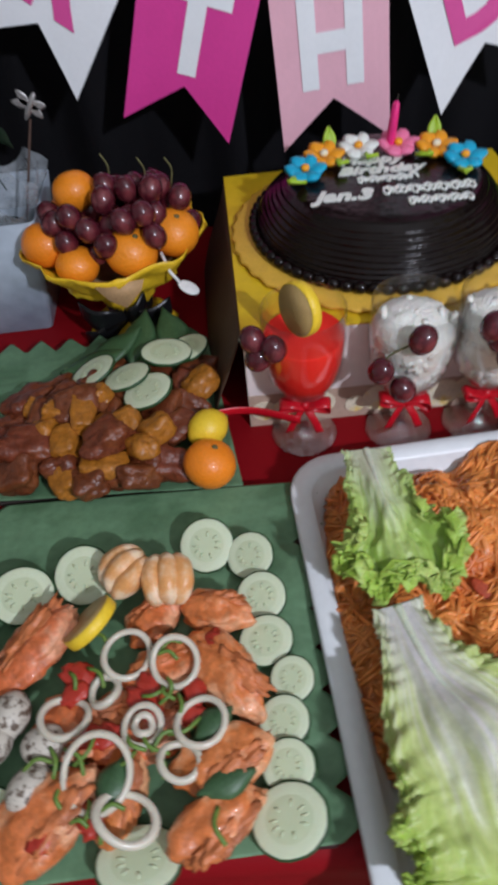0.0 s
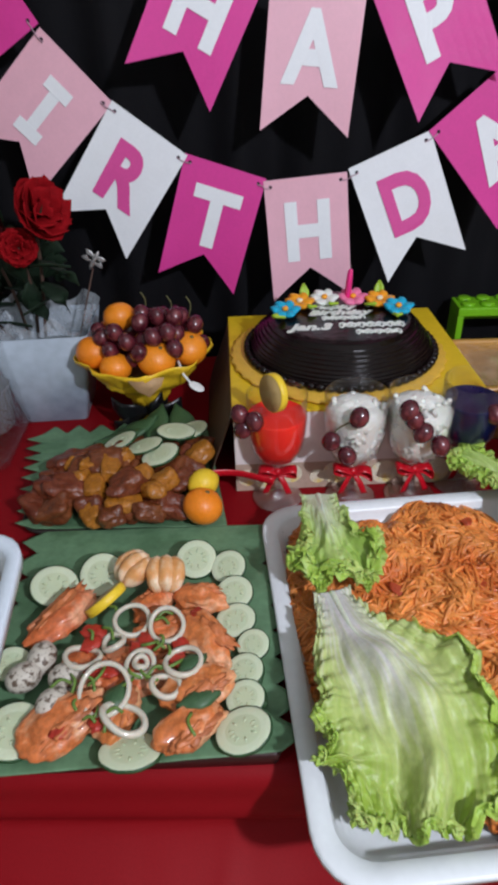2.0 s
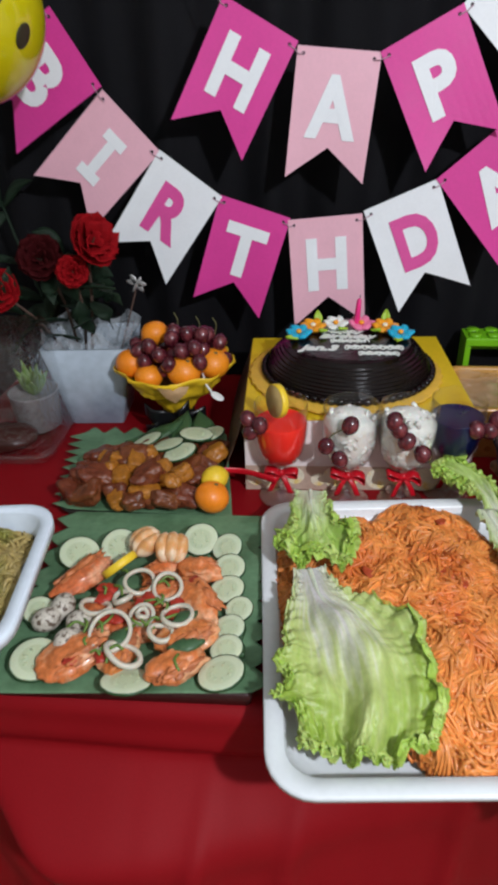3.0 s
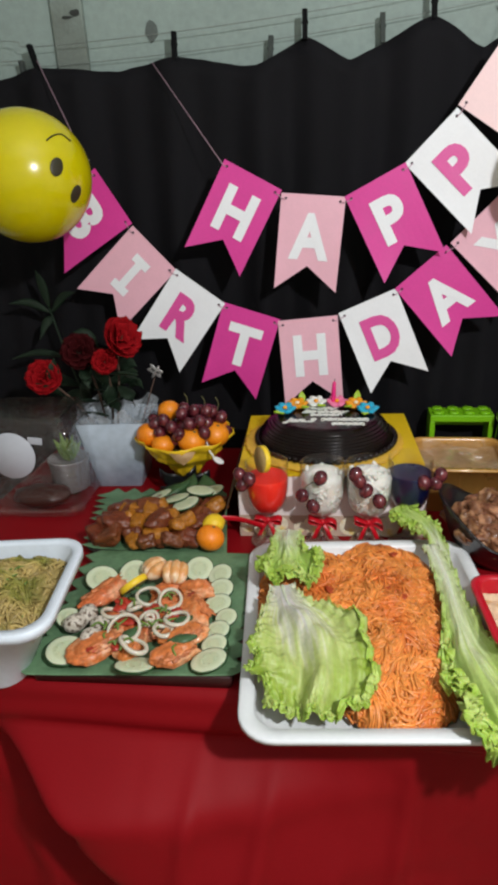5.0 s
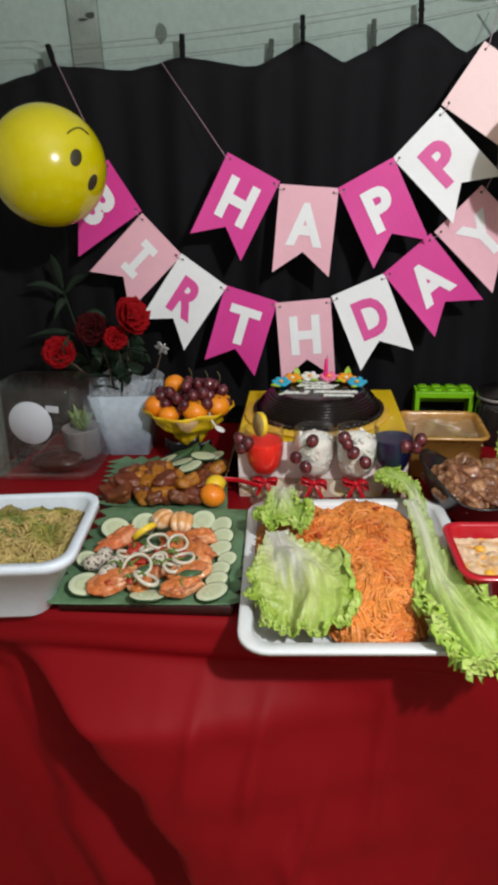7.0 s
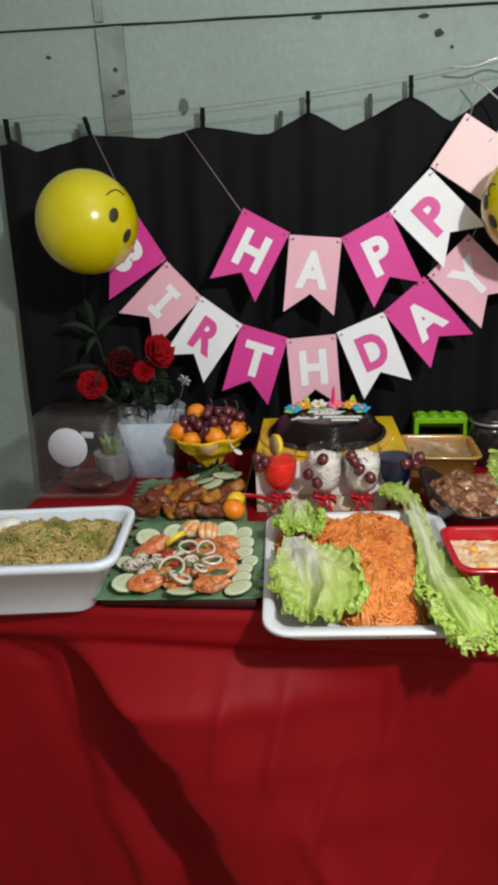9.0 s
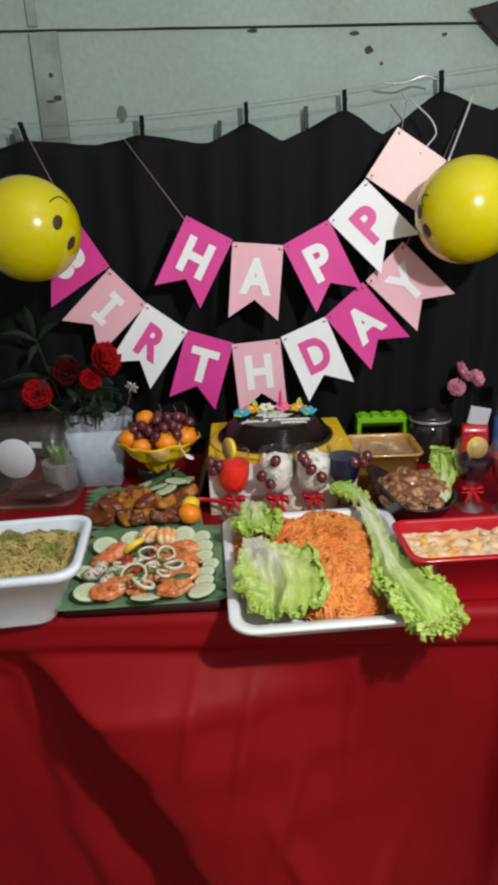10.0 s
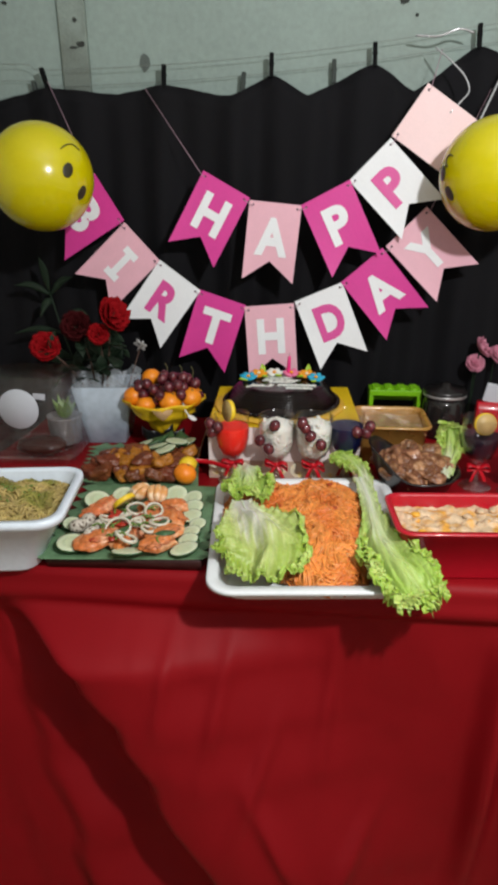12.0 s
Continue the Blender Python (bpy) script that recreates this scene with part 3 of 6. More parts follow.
def tablecloth():
    back, front, r = 1.0, 0.262, 0.016
    LEFT = -0.568

    def f(u, v):
        x = -0.95 + 1.80 * u
        left = LEFT + 0.035 * smooth01((spread(x, v)[1] - 0.45) / 0.4)
        px, py, pz = spread(max(x, left), v)
        drop = 1.9 * max(0.0, left - x)
        return (px - 0.02 * smooth01(drop / 0.05) - 0.03 * drop * (1 + math.sin(14 * py)), py, min(pz, TZ - drop))

    def spread(x, v):
        if v < 0.35:
            t = v / 0.35
            y = back + (front + r - back) * t
            return (x, y, TZ + 0.0008 * noise.noise((x * 14, y * 14, 0)))
        if v < 0.42:
            a = (v - 0.35) / 0.07 * math.pi / 2
            return (x, front + r - r * math.sin(a), TZ - r + r * math.cos(a))
        t = (v - 0.42) / 0.58
        hem = 0.010 + 0.003 * math.sin(x * 11) + 0.004 * noise.noise((x * 18, 0, 5))
        z = TZ - r + (hem - TZ + r) * t
        return (x, front - cloth_bulge(x, z), z)

    ob = solo("tablecloth", sheet(260, 190, f), RED_CLOTH, "crumpled red satin tablecloth hanging to the floor", "tablecloth")
    solid(ob, 0.0012, -1.0)


tablecloth()

# ---- bunting ----
FW, FH, NOTCH = 0.116, 0.168, 0.044


def letter_mesh(ch, w, h, material, shear=0.0):
    """A printed capital, w by h metres, centred, lying in x and z."""
    if ch == "I":
        bm = bmesh.new()
        for sx, sz, z in ((w * 0.42, h, -h / 2), (w, h * 0.2, -h / 2), (w, h * 0.2, h * 0.3)):
            box(sx, 0.0006, sz, 0, 0, z, bm=bm)
        return mesh_of("letter", bm, material, False)
    cu = bpy.data.curves.new("glyph", "FONT")
    cu.body, cu.size, cu.extrude, cu.offset, cu.resolution_u = ch, 1.0, 0.003, 0.042, 4
    cu.shear = shear
    tmp = bpy.data.objects.new("glyph", cu)
    me = bpy.data.meshes.new_from_object(tmp)
    bpy.data.objects.remove(tmp)
    bpy.data.curves.remove(cu)
    co = np.array([v.co[:] for v in me.vertices])
    lo, hi = co.min(0), co.max(0)
    for v in me.vertices:
        q = (np.array(v.co[:]) - (lo + hi) / 2) / np.maximum(hi - lo, 1e-6)
        v.co = (q[0] * w, -q[2] * 0.0006, q[1] * h)
    me.materials.clear()
    me.materials.append(material)
    return me


WIDE = {"H": 0.064, "A": 0.074, "P": 0.052, "B": 0.056, "I": 0.036, "R": 0.060, "T": 0.068, "D": 0.063, "Y": 0.068}


def flag(parent, a, b, ch, paper, ink, y):
    """A swallow-tailed card between its upper corners a and b."""
    (xa, za), (xb, zb) = a, b
    turn = math.atan2(zb - za, xb - xa)
    bm = bmesh.new()
    n = 10

    def bend(x, z):
        return 0.018 * z / FH + 0.004 * math.sin(math.pi * (x / FW + 0.5)) * (-z / FH) - 0.0035 * (z / FH) ** 2 * (1 if ch in "HPD" else -1)

    front, back = [], []
    for t, rows in ((0.0, front), (0.0007, back)):
        for k in range(n + 1):
            x = -FW / 2 + FW * k / n
            low = -FH + NOTCH * (1 - abs(2 * k / n - 1))
            rows.append([bm.verts.new((x, bend(x, low * q / 6) + t, low * q / 6)) for q in range(7)])
    for k in range(n):
        for q in range(6):
            bm.faces.new((front[k][q], front[k][q + 1], front[k + 1][q + 1], front[k + 1][q]))
            bm.faces.new((back[k][q], back[k + 1][q], back[k + 1][q + 1], back[k][q + 1]))
    for rows in (0, 6):
        for k in range(n):
            bm.faces.new((front[k][rows], front[k + 1][rows], back[k + 1][rows], back[k][rows]))
    for k in (0, n):
        for q in range(6):
            bm.faces.new((front[k][q], back[k][q], back[k][q + 1], front[k][q + 1]))
    bmesh.ops.recalc_face_normals(bm, faces=bm.faces)
    f = part("flag", bm, paper, parent, {"white_card": "white swallow-tailed card", "magenta_card": "magenta swallow-tailed card", "light_pink_card": "light pink swallow-tailed card", "lit_pink_card": "blank pink swallow-tailed card, lightened as by the near bulb"}[paper.name], smooth=False)
    place(f, Matrix.Translation(((xa + xb) / 2, y, (za + zb) / 2)) @ Matrix.Rotation(-turn, 4, "Y") @ pose(0, 0, 0.004))
    for x in (-FW / 2 + 0.009, FW / 2 - 0.009):
        e = part("eyelet", tube([(x, -0.0012, -0.009), (x, 0.0018, -0.009)], 0.0024, 10), HOLE, f)
    if ch != " ":
        g = part("letter", letter_mesh(ch, WIDE[ch], 0.082, ink), ink, f, "printed capital " + ch)
        for v in g.data.vertices:
            v.co.x += 0.003 if ch in "RD" else 0.0
            v.co.z -= 0.072
            v.co.y += bend(v.co.x, v.co.z) - 0.0009


def bunting(name, label, corners, letters, papers, y, lead_in, lead_out):
    t = thing(name, 0, 0, 0, label=label, category="banner", group="birthday bunting")
    for n, (c, ch, p) in enumerate(zip(corners, letters, papers)):
        flag(t, c[0], c[1], ch, p, PINK_PRINT if p is WHITE_CARD else WHITE_CARD, y + 0.0016 * (n % 2))
    pts = [lead_in] if lead_in else []
    for c in corners:
        d = Vector((c[1][0] - c[0][0], 0, c[1][1] - c[0][1])).normalized()
        for q, s, back in ((c[0], 0.002, 0), (c[0], 0.0085, 0), (c[0], 0.013, 1), (c[1], -0.013, 1), (c[1], -0.0085, 0), (c[1], -0.002, 0)):
            pts.append((q[0] + s * d.x + 0.006 * d.z, y + (0.006 if back else -0.002), q[1] + s * d.z - 0.006 * d.x))
    pts += [lead_out] if lead_out else []
    part("cord", tube(pts, 0.0008, 6), CORD, t, "thin pink cord")


M, P, W = MAGENTA, PINK, WHITE_CARD
LOWER = [((-0.337, 1.340), (-0.277, 1.240)), ((-0.275, 1.234), (-0.200, 1.152)), ((-0.197, 1.152), (-0.107, 1.085)), ((-0.107, 1.086), (0.002, 1.050)), ((-0.001, 1.047), (0.116, 1.056)),
         ((0.119, 1.060), (0.224, 1.104)), ((0.222, 1.103), (0.313, 1.181)), ((0.316, 1.180), (0.403, 1.268))]
UPPER = [((-0.089, 1.341), (0.012, 1.285)), ((0.013, 1.280), (0.128, 1.268)), ((0.129, 1.269), (0.231, 1.319)), ((0.231, 1.318), (0.314, 1.400)), ((0.315, 1.404), (0.381, 1.500))]
bunting("birthday_bunting", "paper bunting lettered BIRTHDAY in magenta, pink and white", LOWER, "BIRTHDAY", (M, P, W, M, P, W, M, P), 0.930, (-0.448, 1.005, 1.535), (0.520, 1.0, 1.50))
bunting("birthday_bunting", "paper bunting lettered HAPPY with one blank pink flag", UPPER, "HAPP ", (M, P, M, W, LIT_PINK), 0.926, (-0.226, 1.005, 1.516), (0.412, 1.0, 1.575))


def curl_ribbon():
    pts = arc([(0.395, 0.985, 1.575), (0.425, 0.96, 1.545), (0.452, 0.945, 1.515), (0.462, 0.938, 1.488), (0.448, 0.925, 1.470), (0.425, 0.92, 1.446)], 30)
    solo("curling_ribbon", tube(pts, 0.0018, 6), RIBBON_WHITE, "shiny silver curling ribbon end", "ribbon", group="ribbon ends")
    pts = arc([(0.355, 1.0, 1.60), (0.40, 0.99, 1.596), (0.44, 0.985, 1.606), (0.47, 0.99, 1.60)], 20)
    solo("curling_ribbon", tube(pts, 0.0022, 6), RIBBON_WHITE, "shiny silver curling ribbon end", "ribbon", group="ribbon ends")
    solo("curling_ribbon", tube(arc([(0.481, 0.90, 1.428), (0.52, 0.955, 1.50), (0.557, 1.0, 1.575)], 14), 0.0024, 6), RIBBON_WHITE, "white satin ribbon holding a balloon", "ribbon", group="ribbon ends")


curl_ribbon()

# ---- smiling balloons ----


def balloon(centre, r, toward, eyes, mouth, neck, label, tie):
    """A round balloon; eyes and mouth are given by their offsets across the face turned toward a point."""
    c = Vector(centre)
    t = thing("balloon", *centre, label=label, category="balloon", group="smiling yellow balloons")
    bm = bmesh.new()
    bmesh.ops.create_uvsphere(bm, u_segments=48, v_segments=28, radius=r)
    nd = Vector(neck).normalized()
    for v in bm.verts:
        k = max(0.0, v.co.normalized().dot(nd))
        v.co *= 1 + 0.05 * k ** 5
    part("skin", bm, YELLOW_RUBBER, t)
    knot = lathe([(0.004, 0), (0.0075, 0.004), (0.005, 0.009), (0.009, 0.014), (0.0095, 0.017), (0.004, 0.016)], 14)
    k = part("knot", knot, YELLOW_RUBBER, t)
    place(k, Matrix.Translation(nd * r * 1.045) @ nd.to_track_quat("Z", "Y").to_matrix().to_4x4())
    ahead = (Vector(toward) - c).normalized()
    right = ahead.cross(Vector((0, 0, -1))).normalized()
    up = right.cross(-ahead).normalized()

    def on(u, w):
        return (right * u + up * w + ahead * math.sqrt(max(0.02, 1 - u * u - w * w))).normalized()

    for u, w, a in eyes:
        d = on(u, w)
        e = part("eye", blob(1.0, (0.0105, 0.0145, 0.0016), sub=3), INK, t, "printed black eye")
        place(e, Matrix.Translation(d * (r + 0.0004)) @ d.to_track_quat("Z", "Y").to_matrix().to_4x4() @ Matrix.Rotation(radians(a), 4, "Z"))
    part("mouth", tube([on(u, w) * (r + 0.0008) for u, w in arc2(mouth)], 0.0012, 6), INK, t, "printed black smile")
    a, b = nd * r * 1.12, Vector(tie) - c
    part("string", tube(arc([a, a.lerp(b, 0.5) + Vector((0, 0, -0.006)), b], 12), 0.0012, 6), RIBBON_WHITE, t, "thin silvery string")
    return t


def arc2(pts):
    return [(p.x, p.y) for p in arc([(u, w, 0) for u, w in pts], 14)]


EYE_FROM = (0.12, -0.5, 1.33)
balloon((-0.390, 0.77, 1.328), 0.103, EYE_FROM, ((0.49, 0.10, -30), (0.71, -0.28, -30)), ((0.40, 0.46), (0.50, 0.53), (0.62, 0.55), (0.74, 0.46)), (0.10, 0.98, 0.12), "round yellow smiley balloon tied beside the bunting", (-0.37, 1.004, 1.36))
balloon((0.499, 0.80, 1.326), 0.104, EYE_FROM, ((-0.72, -0.32, 30), (-0.88, 0.02, 20)), ((-0.80, 0.12), (-0.84, 0.22), (-0.80, 0.32), (-0.72, 0.30)), (0.10, 0.98, 0.10), "round yellow smiley balloon casting shade on the flags", (0.512, 1.004, 1.35))

# ---- food helpers ----


def leafy(name, spine, widths, material, frill, seed, label, nu=150, nv=110, cup=0.12, waves=7, curly=0.0):
    """A lettuce leaf along a spine: a smooth rib, a blade folded out from it and a ruffled edge."""
    line = arc(spine, nu)

    def f(u, v):
        k = round(u * nu)
        p = line[k]
        d = (line[min(k + 1, nu)] - line[max(k - 1, 0)])
        side = Vector((-d.y, d.x, 0))
        side = side.normalized() if side.length > 1e-6 else Vector((1, 0, 0))
        s = 2 * v - 1
        w = along(u, widths)
        rim, tip = abs(s) ** 3.5, smooth01((u - 0.80) / 0.20)
        edge = rim + tip - rim * tip
        k_w = min(1.0, w / 0.05)
        wob = 2.4 * noise.noise((u * 5, s * 1.5, seed + 11))
        ph = waves * TAU * u + wob + (1.3 if s > 0 else 0.0) + seed
        pt = 10.5 * s + wob + seed
        ruff = frill * (rim * (0.45 * math.sin(ph) + 0.30 * math.sin(2.7 * ph + 1)) + tip * (0.35 * math.sin(0.8 * pt) + 0.5 * noise.noise((s * 8, u, seed))) + 0.55 * edge * noise.noise((u * 22, s * 11, seed)) + 0.4 * edge * noise.noise((u * 50, s * 25, seed)))
        fold = (0.0100 * math.sin(6.6 * s + 1.6 * noise.noise((u * 2.5, s, seed + 5)) + seed) + 0.0022 * noise.noise((u * 7 - abs(s) * 5, s * 9, seed + 6))) * smooth01(u * 1.5) * (1 - 0.4 * edge) * k_w
        fold += (0.014 * noise.noise((u * 3.2, s * 2.2, seed + 3)) + 0.0055 * noise.noise((u * 9, s * 6, seed + 8))) * smooth01(u * 1.6) * k_w
        out = 1 + rim * (0.09 * math.sin(0.5 * ph + 1) + 0.12 * noise.noise((u * 9, s, seed + 2)) + 0.06 * noise.noise((u * 34, s * 2, seed + 4)) + 0.06 * noise.noise((u * 80, s * 3, seed + 6)))
        fw = tip * w * (0.32 * (1 - s * s) + 0.26 * noise.noise((s * 3.2, 0.5, seed)) + 0.13 * noise.noise((s * 10, u, seed + 1)) + 0.10 * noise.noise((s * 26, u, seed + 3)))
        flat_d = Vector((d.x, d.y, 0.35 * d.z)).normalized()
        return p + side * s * w * out + flat_d * fw + Vector((0, 0, -0.5 * cup * w * s * s + ruff + fold))

    t = thing(name, label=label, category="lettuce leaf", group="lettuce leaves")
    solid(part("blade", sheet(nu, nv, f), material, t, "ruffled green blade"), 0.0009)
    rib = [Vector(f(k / nu, 0.5)) - Vector((0, 0, 0.0008)) for k in range(1, int(nu * 0.5), 2)]
    part("rib", tube(rib, 0.0034, 8, taper=0.0006), RIB, t, "pale fleshy rib")
    if curly:
        rim = [Vector(f(0.35 + 0.65 * k / 60, 0.03)) for k in range(61)] + [Vector(f(1.0, 0.03 + 0.94 * k / 40)) for k in range(1, 41)] + [Vector(f(1.0 - 0.65 * k / 60, 0.97)) for k in range(1, 61)]
        mid = Vector(f(0.6, 0.5))
        bm = bmesh.new()
        for lay in range(3):
            n = 5 * (len(rim) - 1)

            def curl(q, r):
                a = q * (len(rim) - 1)
                k = min(int(a), len(rim) - 2)
                p = rim[k].lerp(rim[k + 1], a - k)
                d = (rim[k + 1] - rim[k]).normalized()
                out = Vector((d.y, -d.x, 0)).normalized() if d.length > 0.1 else Vector((0, -1, 0))
                if out.dot(p - mid) < 0:
                    out = -out
                fade = smooth01(q * 6) * smooth01((1 - q) * 6)
                ph = q * n * 0.150 * (1 + 0.12 * lay) + lay * 2.1 + 2.5 * noise.noise((q * 30, lay, seed))
                size = curly * fade * (1 + 0.5 * noise.noise((q * 25, lay, seed + 2)))
                p = p + out * size * (r * (0.75 + 0.3 * math.sin(ph)) - 0.35 - 0.45 * lay)
                return p + d * size * 0.55 * r * math.cos(1.3 * ph) + Vector((0, 0, 0.0015 + 0.0022 * lay + size * 0.55 * r * math.sin(1.6 * ph + 2.5 * noise.noise((q * 40, lay, seed))) - 0.3 * size * r * r))

            merge(bm, sheet(n, 6, curl))
        solid(part("frill", bm, FRILL, t, "tightly curled green edge"), 0.0007)
    return t


def strands(name, height, inside, n, radius, length, seed, material, parent, label, lift=(0.0, 0.004), wig=0.9, span=None):
    """Noodles laid over a mound, all in one mesh."""
    rr = random.Random(seed)
    verts, faces = [], []
    (xa, xb), (ya, yb) = span
    made = 0
    while made < n:
        x, y = rr.uniform(xa, xb), rr.uniform(ya, yb)
        if not inside(x, y):
            continue
        lz, turn = rr.uniform(*lift), rr.choice((0.0, 0.0, 0.0, 1.2, -1.0, 2.0)) + rr.uniform(-wig, wig)
        grain = lambda x, y: 5.5 * noise.noise((x * 13, y * 13, seed)) + 2.0 * noise.noise((x * 30, y * 30, seed + 1)) + turn
        a = grain(x, y) + rr.choice((0, math.pi))
        flip = a - grain(x, y)
        m = rr.randint(11, 17)
        step = length / 14 * rr.uniform(0.8, 1.2)
        pts = []
        for k in range(m):
            if not inside(x, y):
                break
            pts.append((x, y, height(x, y) + lz + 0.0016 * math.sin(k * 0.55 + made)))
            x, y = x + step * math.cos(a), y + step * math.sin(a)
            a += 0.5 * (grain(x, y) + flip - a)
        made += 1
        if len(pts) < 3:
            continue
        base = len(verts)
        for k, p in enumerate(pts):
            q, o = pts[min(k + 1, len(pts) - 1)], pts[max(k - 1, 0)]
            dx, dy = q[0] - o[0], q[1] - o[1]
            l = math.hypot(dx, dy) or 1
            sx, sy = -dy / l * radius, dx / l * radius
            verts += [(p[0] + sx, p[1] + sy, p[2]), (p[0], p[1], p[2] + radius), (p[0] - sx, p[1] - sy, p[2]), (p[0], p[1], p[2] - radius)]
        for k in range(len(pts) - 1):
            for j in range(4):
                b0, b1 = base + 4 * k + j, base + 4 * k + (j + 1) % 4
                faces.append((b0, b1, b1 + 4, b0 + 4))
        faces += [(base + 3, base + 2, base + 1, base), tuple(len(verts) - 4 + j for j in range(4))]
    me = bpy.data.meshes.new(name)
    me.from_pydata(verts, [], faces)
    me.materials.append(material)
    for p in me.polygons:
        p.use_smooth = True
    ob = part(name, me, material, parent, label)
    ob["kind"] = "stuff"
    return ob


def per_island(material, amount):
    """Lets joined strands differ from one another in lightness."""
    N, K = material.node_tree.nodes, material.node_tree.links
    geo, mr, hsv = N.new("ShaderNodeNewGeometry"), N.new("ShaderNodeMapRange"), N.new("ShaderNodeHueSaturation")
    mr.inputs["To Min"].default_value, mr.inputs["To Max"].default_value = 1 - amount, 1 + amount
    K.new(geo.outputs["Random Per Island"], mr.inputs["Value"])
    p = N["Principled BSDF"]
    old = p.inputs["Base Color"].links[0].from_socket
    K.new(old, hsv.inputs["Color"])
    K.new(mr.outputs[0], hsv.inputs["Value"])
    K.new(hsv.outputs["Color"], p.inputs["Base Color"])


per_island(NOODLE, 0.16)
per_island(PASTA, 0.22)

CUC = {}


def cucumber_slice(x, y, z, r, rx, ry, rz, group, label="round cucumber slice with dark green peel", long=1.0):
    """A slice with pale flesh, a seedy heart and a dark rim of peel."""
    if not CUC:
        CUC["flesh"] = mesh_of("flesh", lathe([(0.93, 0.0), (0.95, 0.02), (0.95, 0.13), (0.90, 0.15), (0.62, 0.152)], 28), FLESH)
        heart = bmesh.new()
        merge(heart, lathe([(0.64, 0.146), (0.61, 0.1535), (0.3, 0.1545)], 24))
        for k in range(9):
            seed = blob(0.075, (1.7, 0.7, 0.25), sub=1)
            bmesh.ops.translate(seed, vec=(0.40, 0, 0.155), verts=seed.verts)
            bmesh.ops.rotate(seed, cent=(0, 0, 0), matrix=Matrix.Rotation(TAU * (k + 0.3 * math.sin(k * 5)) / 9, 3, "Z"), verts=seed.verts)
            merge(heart, seed)
        CUC["heart"] = mesh_of("heart", heart, SEEDS)
        CUC["peel"] = mesh_of("peel", lathe([(0.93, -0.005), (1.0, 0.01), (1.005, 0.07), (0.99, 0.135), (0.95, 0.146)], 28, ripple=0.012, waves=9, caps=False), PEEL)
    t = thing("cucumber_slice", x, y, z, rz, label, "cucumber slice", group, rx=rx, ry=ry)
    r *= 0.84
    t.scale = (r * long, r, r * 0.95)
    for k in ("flesh", "heart", "peel"):
        part(k, CUC[k], None, t)
    return t


def zigzag(parent, corners, z, teeth, material, tooth=0.012):
    """A banana-leaf sheet between four corners (front left, front right, back right, back left) with cut teeth on its sides and back."""
    a, b, c, d = (Vector((*p, 0)) for p in corners)
    saw = lambda t, n: abs(((t * n) % 1.0) - 0.5) * 2 if n else 0.0
    wide = (b - a).length

    def f(u, v):
        p = (a.lerp(b, u)).lerp(d.lerp(c, u), v)
        p += (d - c).normalized() * tooth * (1 - saw(v, teeth[0])) * max(0, 1 - u / 0.10) * (1 if teeth[0] else 0)
        p += (c - d).normalized() * tooth * (1 - saw(v, teeth[1])) * max(0, (u - 0.90) / 0.10) * (1 if teeth[1] else 0)
        p += (d - a).normalized() * tooth * (1 - saw(u, teeth[2])) * max(0, (v - 0.93) / 0.07) * (1 if teeth[2] else 0)
        lift = 0.003 * max(0, 1 - u / 0.15) * noise.noise((v * 7, 1, z)) + 0.003 * max(0, (u - 0.85) / 0.15) * noise.noise((v * 7, 5, z))
        return p + Vector((0, 0, z + 0.0010 * noise.noise((p.x * 25, p.y * 25, 3)) + 0.00012 * math.sin(v * 120 + 3 * noise.noise((u * 2, v * 6, 1))) + lift))

    ob = part("banana_leaf", sheet(60, 144, f), material, parent, "cut green banana leaf with a saw-toothed edge")
    solid(ob, 0.0009)
    return ob


# ---- tray of orange noodles ----
def tray():
    t = thing("serving_tray", 0.165, 0.375, TZ + 0.002, 5.6, "white plastic tray jutting over the table edge", "tray")
    part("dish", container(0.150, 0.178, 0.028, 0.030, taper=0.93, wall=0.004, lip=0.012, lip_h=0.006), WHITE_PLASTIC, t)
    part("foot_rim", loft([(0.132, 0.160, 0.03, -0.0015), (0.135, 0.163, 0.03, 0.004)]), WHITE_PLASTIC, t)


tray()


def mound(x, y):
    best = 0.0
    for cx, cy, rx, ry, h in ((0.185, 0.385, 0.100, 0.185, 0.052), (0.110, 0.455, 0.098, 0.082, 0.043), (0.188, 0.271, 0.070, 0.064, 0.036), (0.042, 0.425, 0.034, 0.130, 0.024)):
        d = 1 - ((x - cx) / rx) ** 2 - ((y - cy) / ry) ** 2
        if d > 0:
            best = max(best, h * d ** 0.55)
    return best


def noodle_height(x, y):
    m = mound(x, y)
    return TZ + 0.008 + m + (0.009 * noise.noise((x * 30, y * 30, 0)) + 0.006 * noise.noise((x * 70, y * 70, 5))) * min(1, m / 0.012)


